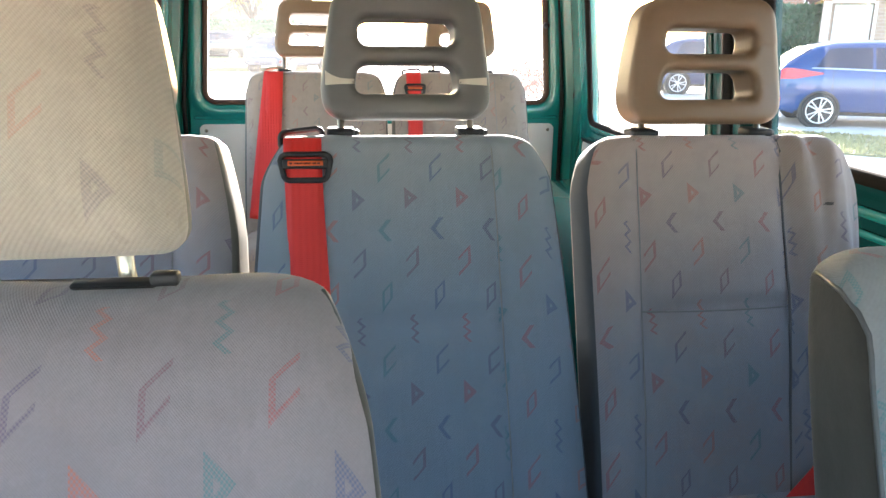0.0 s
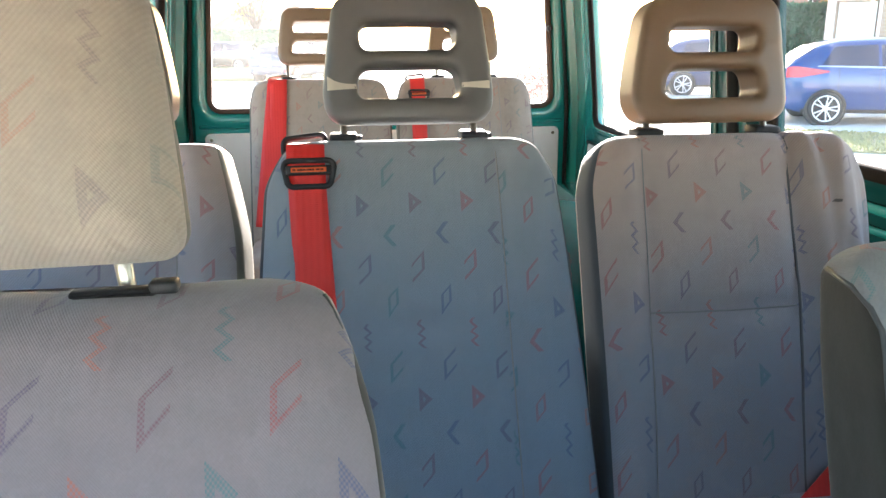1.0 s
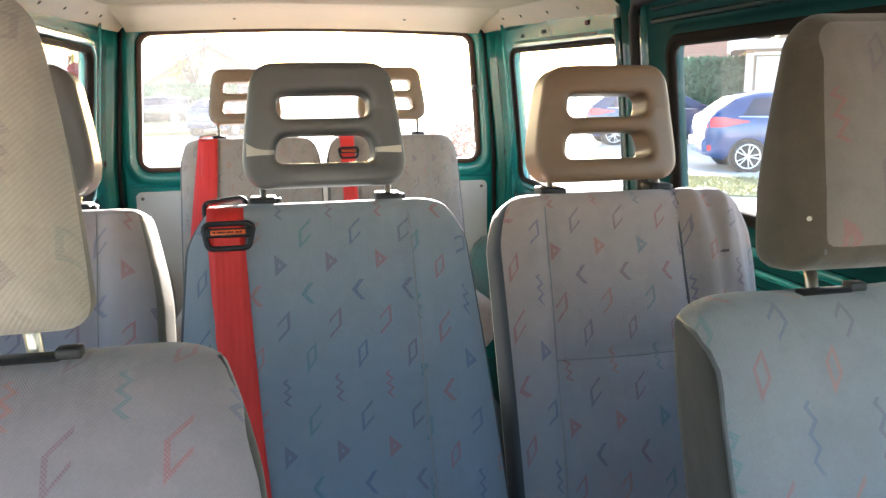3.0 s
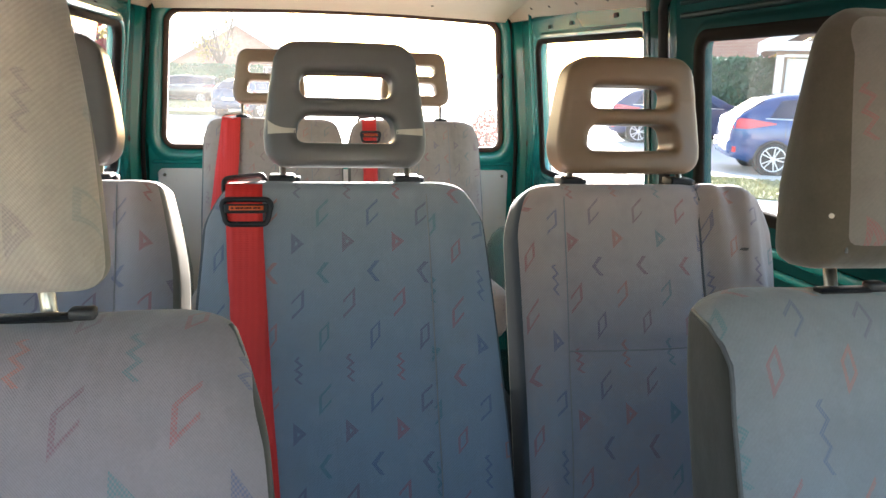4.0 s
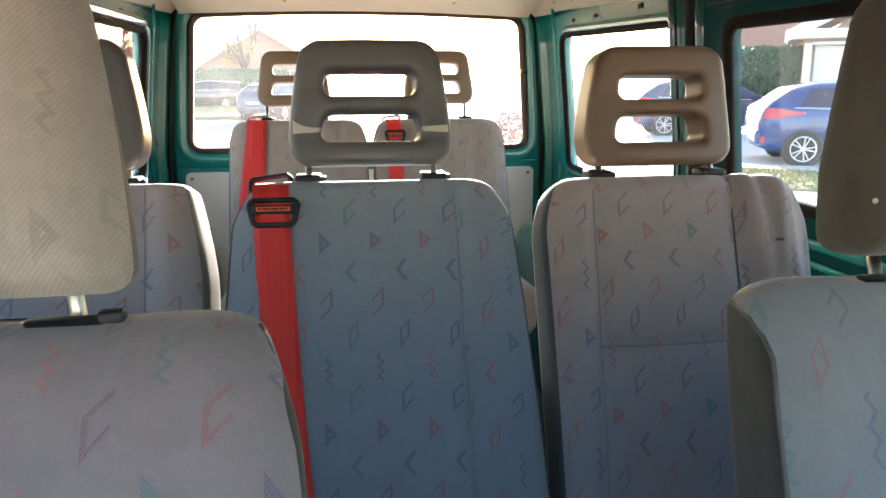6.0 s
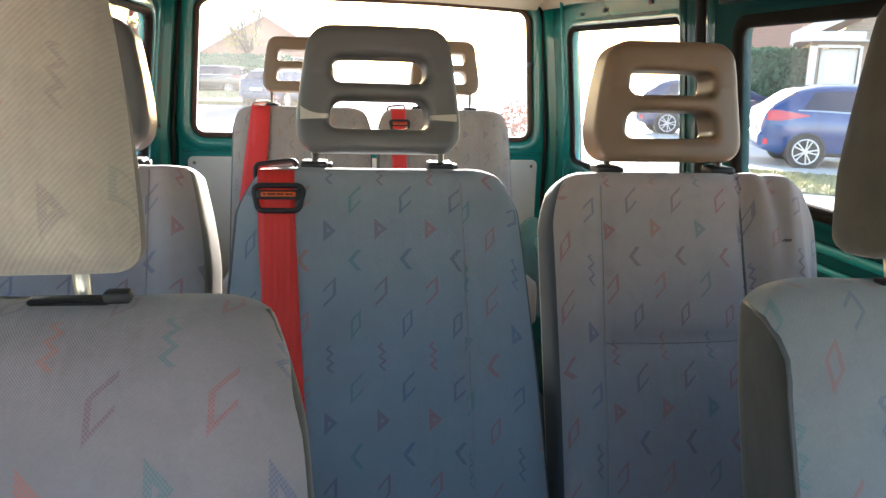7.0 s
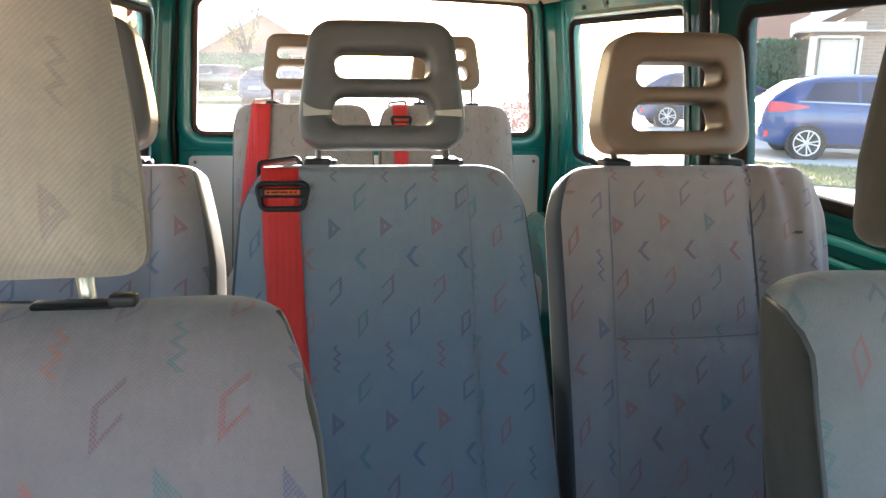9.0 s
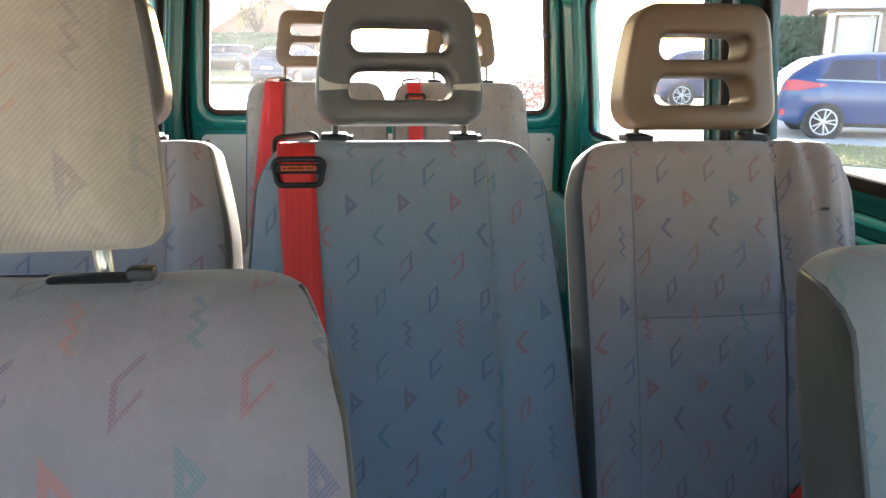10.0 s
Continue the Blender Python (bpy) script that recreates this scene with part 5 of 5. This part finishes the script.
def house(label, at, w, deep, eaves, ridge, openings, gable_front=True):
    """A brick house: walls, gables, tiled roof, bargeboards and windows; its front lies in y = 0."""
    root = thing("house", label, "house", at=at)
    wall_with_openings("front_wall", w, eaves, openings, BRICK, root)
    for o in openings:
        house_window(root, *o)
    back_wall = wall_with_openings("back_wall", w, eaves, [], BRICK, root)
    back_wall.matrix_basis = pose(0, deep, 0)
    for x in (0.0, w - 0.25):
        side = wall_with_openings("side_wall", deep - 0.25, eaves, [], BRICK, root)
        side.matrix_basis = pose(x + 0.25, 0.25, 0, 0, 0, 90)
    o = 0.35
    if gable_front:
        for y in (0.0, deep - 0.25):
            mk("gable", [(0, y, eaves), (w, y, eaves), (w / 2, y, ridge), (0, y + 0.25, eaves), (w, y + 0.25, eaves), (w / 2, y + 0.25, ridge)], [(0, 1, 2), (5, 4, 3), (0, 2, 5, 3), (2, 1, 4, 5)], BRICK, root, smooth=False)
        slope = [((-o, eaves - o * (ridge - eaves) / (w / 2)), (w / 2, ridge)), ((w / 2, ridge), (w + o, eaves - o * (ridge - eaves) / (w / 2)))]
        for (x0, z0), (x1, z1) in slope:
            mk("roof_slope", [(x0, -o, z0 + 0.05), (x1, -o, z1 + 0.05), (x1, deep + o, z1 + 0.05), (x0, deep + o, z0 + 0.05), (x0, -o, z0 + 0.18), (x1, -o, z1 + 0.18), (x1, deep + o, z1 + 0.18), (x0, deep + o, z0 + 0.18)], [(0, 1, 2, 3), (7, 6, 5, 4), (0, 4, 5, 1), (1, 5, 6, 2), (2, 6, 7, 3), (3, 7, 4, 0)], ROOF_TILE, root, smooth=False)
            mk("bargeboard", [(x0, -o - 0.03, z0 - 0.36), (x1, -o - 0.03, z1 - 0.36), (x1, -o - 0.03, z1 + 0.16), (x0, -o - 0.03, z0 + 0.16), (x0, -o + 0.01, z0 - 0.36), (x1, -o + 0.01, z1 - 0.36), (x1, -o + 0.01, z1 + 0.16), (x0, -o + 0.01, z0 + 0.16)], [(0, 1, 2, 3), (7, 6, 5, 4), (0, 4, 5, 1), (1, 5, 6, 2), (2, 6, 7, 3), (3, 7, 4, 0)], RENDER_WHITE, root, smooth=False)
    else:
        run = deep / 2
        for (y0, z0), (y1, z1) in (((-o, eaves - 0.2), (run, ridge)), ((run, ridge), (deep + o, eaves - 0.2))):
            mk("roof_slope", [(-o, y0, z0), (w + o, y0, z0), (w + o, y1, z1), (-o, y1, z1), (-o, y0, z0 + 0.15), (w + o, y0, z0 + 0.15), (w + o, y1, z1 + 0.15), (-o, y1, z1 + 0.15)], [(3, 2, 1, 0), (4, 5, 6, 7), (0, 1, 5, 4), (1, 2, 6, 5), (2, 3, 7, 6), (3, 0, 4, 7)], ROOF_TILE, root, smooth=False)
        for x in (0.0, w - 0.25):
            mk("gable", [(x, 0, eaves), (x, deep, eaves), (x, run, ridge), (x + 0.25, 0, eaves), (x + 0.25, deep, eaves), (x + 0.25, run, ridge)], [(0, 2, 1), (3, 4, 5), (0, 3, 5, 2), (2, 5, 4, 1)], BRICK, root, smooth=False)
        box("fascia", (-o, -o - 0.03, eaves - 0.28), (w + o, -o + 0.02, eaves - 0.02), RENDER_WHITE, root, 0.005, smooth=False)
    return root


house("red-brick house with a white window beyond the hedge", pose(20.5, 40.1, 0, 0, 0, -31.5), 4.4, 8.0, 5.2, 7.6, [(3.55, 4.0, 3.1, 3.95), (0.9, 1.9, 0.9, 2.0)])
house("red-brick gabled house across the street", pose(-8.1, 54.6, 0, 0, 0, 3), 8.2, 9.0, 2.6, 5.0, [(1.2, 2.6, 0.9, 2.1), (5.2, 6.8, 0.9, 2.1)])

# garage with a white porch and door, beyond the blue car
garage = thing("garage", "brown brick garage with a white door and gable boards", "garage", at=pose(10.75, 17.0, 0, 0, 0, -34))
wall_with_openings("front_wall", 6.0, 2.50, [(0.22, 1.02, 0.0, 2.36)], BROWN_BRICK, garage)
side = wall_with_openings("side_wall", 5.0, 2.50, [], BROWN_BRICK, garage)
side.matrix_basis = pose(0.25, 0.25, 0, 0, 0, 90)
door = box("door", (0.24, 0.10, 0.0), (1.00, 0.16, 2.34), RENDER_WHITE, garage, 0.01, "white panelled door", smooth=False)
for z in (0.3, 0.95, 1.62):
    box("door_panel", (0.34, 0.085, z), (0.90, 0.10, z + 0.50), RENDER_WHITE, door, 0.008, smooth=False)
for x in (0.02, 1.03):
    box("white_post", (x, -0.10, 0.0), (x + (0.16 if x < 0.1 else 0.06), -0.01, 2.40), RENDER_WHITE, garage, 0.006, smooth=False)
box("lintel", (0.18, -0.09, 2.36), (1.03, -0.01, 2.43), RENDER_WHITE, garage, 0.006, smooth=False)
box("fascia", (-0.35, -0.40, 2.50), (1.10, -0.34, 2.70), RENDER_WHITE, garage, 0.006, smooth=False)
box("soffit", (-0.35, -0.34, 2.50), (6.3, 0.30, 2.53), RENDER_WHITE, garage, 0.004, smooth=False)
mk("gable", [(0.25, 0, 2.53), (6.0, 0, 2.53), (3.1, 0, 4.15), (0.25, 0.25, 2.53), (6.0, 0.25, 2.53), (3.1, 0.25, 4.15)], [(0, 1, 2), (5, 4, 3), (0, 2, 5, 3), (2, 1, 4, 5), (1, 0, 3, 4)], BROWN_BRICK, garage, smooth=False)
for (x0, z0), (x1, z1) in (((-0.40, 2.50), (3.1, 4.30)), ((3.1, 4.30), (6.6, 2.50))):
    mk("roof_slope", [(x0, -0.32, z0), (x1, -0.32, z1), (x1, 5.4, z1), (x0, 5.4, z0), (x0, -0.32, z0 + 0.14), (x1, -0.32, z1 + 0.14), (x1, 5.4, z1 + 0.14), (x0, 5.4, z0 + 0.14)], [(0, 1, 2, 3), (7, 6, 5, 4), (0, 4, 5, 1), (1, 5, 6, 2), (2, 6, 7, 3), (3, 7, 4, 0)], ROOF_TILE, garage, smooth=False)
    mk("bargeboard", [(x0, -0.36, z0 - 0.10), (x1, -0.36, z1 - 0.10), (x1, -0.36, z1 + 0.16), (x0, -0.36, z0 + 0.16), (x0, -0.325, z0 - 0.10), (x1, -0.325, z1 - 0.10), (x1, -0.325, z1 + 0.16), (x0, -0.325, z0 + 0.16)], [(0, 1, 2, 3), (7, 6, 5, 4), (0, 4, 5, 1), (1, 5, 6, 2), (2, 6, 7, 3), (3, 7, 4, 0)], RENDER_WHITE, garage, smooth=False)


# ---- parked cars ----
def car(label, at, colour, length=4.36, high=1.47, estate=False):
    """A parked hatchback, nose towards +x, its rear end at x = 0."""
    root = thing("car", label, "car", "parked cars", at=at)
    L = length
    half = 0.90
    # along the car: x, upper line, half width, roof half width
    rows = [(0.00, 0.80, 0.70), (0.06, 0.98, 0.80), (0.16, 1.06, 0.85), (0.34, 1.18, 0.885), (0.62, 1.36, 0.90), (0.95, 1.435, 0.90), (1.4, 1.46, 0.90), (1.9, 1.47, 0.90), (2.35, 1.43, 0.90), (2.75, 1.28, 0.90), (3.15, 1.07, 0.90), (3.5, 0.97, 0.885), (3.85, 0.90, 0.86), (4.15, 0.80, 0.80), (4.30, 0.66, 0.70), (4.36, 0.55, 0.60)]
    if estate:
        rows[1], rows[2], rows[3], rows[4] = (0.05, 1.10, 0.82), (0.12, 1.32, 0.86), (0.24, 1.42, 0.89), (0.62, 1.45, 0.90)
    rows = [(x * L / 4.36, h * high / 1.47, w) for x, h, w in rows]
    xs = [r[0] for r in rows]

    def section(x):
        h, w = np.interp(x, xs, [r[1] for r in rows]), np.interp(x, xs, [r[2] for r in rows])
        belt_z = 0.93 + 0.07 * max(0.0, 1 - x / 2.5)
        belt_z = min(belt_z, h - 0.03)
        glassy = max(0.0, min(1.0, (h - belt_z) / 0.5))
        low = 0.20 + 0.10 * max(0, 1 - x / 0.4)
        return [(w * 0.86, low), (w * 0.97, 0.34), (w, 0.58), (w * 0.985, 0.80 if h > 0.86 else h - 0.06), (w * 0.95, belt_z), (w * (0.93 - 0.23 * glassy), h - 0.07 * glassy - 0.008), (w * (0.80 - 0.28 * glassy), h - 0.004), (0.0, h + 0.012)]

    def skin(x, k):
        """A place on the right flank: k runs along the section."""
        s = section(x)
        i = min(int(k), 6)
        q = k - i
        return Vector((x, -(s[i][0] * (1 - q) + s[i + 1][0] * q), s[i][1] * (1 - q) + s[i + 1][1] * q))

    verts, faces = [], []
    stations = sorted({*xs, *np.linspace(0.0, L, 40)})
    n = 15
    for x in stations:
        s = section(x)
        verts += [(x, -w, z) for w, z in s] + [(x, w, z) for w, z in s[-2::-1]]
    for i in range(len(stations) - 1):
        for k in range(n - 1):
            faces.append((i * n + k, i * n + k + 1, (i + 1) * n + k + 1, (i + 1) * n + k))
    faces += [tuple(range(n))[::-1], tuple(range((len(stations) - 1) * n, len(stations) * n))]
    body = mk("body", verts, faces, colour, root)

    def patch(name, x0, x1, k0, k1, mat, parent, out=0.006, slant0=0.0, slant1=0.0, label="", point=0.0):
        for sign in (1, -1):
            v, f = [], []
            for i in range(13):
                for j in range(5):
                    q, r = i / 12, j / 4
                    x = x0 + slant0 * r + (x1 + slant1 * r - x0 - slant0 * r) * q
                    p = skin(x, k0 + (k1 - k0) * (r + (0.62 - r) * point * max(0.0, q - 0.35) / 0.65))
                    v.append((p.x, sign * (p.y - out), p.z))
            for i in range(12):
                for j in range(4):
                    a = i * 5 + j
                    f.append((a, a + 1, a + 6, a + 5) if sign < 0 else (a, a + 5, a + 6, a + 1))
            mk(name, v, f, mat, parent, label)

    k = L / 4.36
    patch("side_window", 0.62 * k, 1.52 * k, 4.10, 4.92, CAR_GLASS, body, slant0=0.20 if not estate else 0.05)
    patch("side_window", 1.57 * k, 2.85 * k, 4.10, 4.92, CAR_GLASS, body, slant1=-0.38)
    patch("window_trim", 0.55 * k, 2.95 * k, 4.02, 4.09, ALLOY, body, 0.010)
    patch("tail_light", 0.03, 0.74, 3.05, 4.0, TAIL, body, 0.012, point=0.85)
    patch("reflector", 0.04, 0.10, 1.2, 1.6, TAIL, body, 0.012)
    patch("sill_trim", 0.05, L - 0.1, 0.02, 0.5, TRIM_BLACK, body, 0.008)
    patch("door_handle", 1.38 * k, 1.58 * k, 3.42, 3.58, colour, body, 0.028)
    patch("door_handle", 2.35 * k, 2.55 * k, 3.42, 3.58, colour, body, 0.028)
    patch("door_gap", 1.545 * k, 1.555 * k, 0.6, 4.0, TRIM_BLACK, body, 0.003)
    patch("door_gap", 0.90 * k, 0.91 * k, 2.2, 4.0, TRIM_BLACK, body, 0.003)
    # rear glass, plate and bumper
    v = []
    for i in range(7):
        for j in range(6):
            x = (0.17 + 0.40 * j / 5) * k if not estate else (0.055 + 0.09 * j / 5)
            s = section(x)
            w = s[5][0] * 0.86 * (2 * i / 6 - 1)
            v.append((x - 0.012, w, s[7][1] + 0.006 - 0.02 * (w / 0.8) ** 2))
    mk("rear_window", v, [(i * 6 + j, (i + 1) * 6 + j, (i + 1) * 6 + j + 1, i * 6 + j + 1) for i in range(6) for j in range(5)], CAR_GLASS, body)
    box("number_plate", (-0.02, -0.26, 0.62), (-0.005, 0.26, 0.73), RENDER_WHITE, body, 0.003, "blank pale plate", smooth=False)
    box("bumper", (-0.05, -0.74, 0.34), (0.30, 0.74, 0.60), colour, body, 0.06)
    for x in (0.74 * k, 3.40 * k):
        for sign in (-1, 1):
            wheel = new("wheel")
            wheel.parent = root
            wheel.matrix_basis = pose(x, sign * 0.80, 0.288, -90 * sign, 0, 0)
            lathe("arch", [(0.335, -0.10), (0.335, 0.106), (0.28, 0.106), (0.28, -0.10)], TRIM_BLACK, wheel, 28)
            lathe("tyre", [(0.20, -0.09), (0.265, -0.10), (0.288, -0.07), (0.288, 0.07), (0.276, 0.115), (0.235, 0.122), (0.215, 0.11)], TYRE, wheel, 32)
            lathe("rim_lip", [(0.198, 0.098), (0.205, 0.119), (0.226, 0.121), (0.230, 0.112), (0.215, 0.10)], ALLOY, wheel, 32)
            lathe("rim", [(0.215, 0.06), (0.222, 0.112), (0.205, 0.118), (0.195, 0.07), (0.05, 0.062), (0.001, 0.062)], TRIM_BLACK, wheel, 32)
            lathe("hub_cap", [(0.05, 0.06), (0.05, 0.112), (0.03, 0.12), (0.001, 0.12)], ALLOY, wheel, 14)
            for j in range(10):
                a = 2 * math.pi * (j // 2) / 5 + (0.20 if j % 2 else -0.20)
                spoke = box("spoke", (0.03, -0.013, 0.092), (0.208, 0.013, 0.116), ALLOY, wheel, 0.006, smooth=False)
                spoke.matrix_basis = pose(0, 0, 0, 0, 0, math.degrees(a))
    return root


car("dark blue hatchback parked on a driveway", pose(7.82, 13.9, 0.127, 0, 0, -20), paint("blue_car_paint", (0.004, 0.042, 0.18)))
car("dark blue car parked further up the drive", pose(8.35, 21.0, 0.127, 0, 0, -14), paint("dark_blue_car_paint", (0.02, 0.035, 0.11)))
car("blue hatchback parked across the street", pose(-2.7, 31.3, 0.0, 0, 0, 62), paint("mid_blue_car_paint", (0.006, 0.040, 0.11)))
car("dark estate car parked beyond the far verge", pose(-4.2, 44.0, 0.0, 0, 0, 172), paint("black_car_paint", (0.012, 0.022, 0.032)), estate=True)

# an unseen low wall, added ahead of the van to bounce warm sunlight in
BOUNCE_PAINT = simple("bounce_wall_cream", (0.36, 0.325, 0.28), 0.85, vary=0.1, scale=1.5, bump=0.3, distance=0.004)
tagged(box("wall_ahead", (-14.0, -7.3, 0.0), (5.0, -7.0, 2.1), BOUNCE_PAINT, bevel=0.01, smooth=False), "unseen low cream wall added to bounce sunlight into the van", "wall", kind="structure")
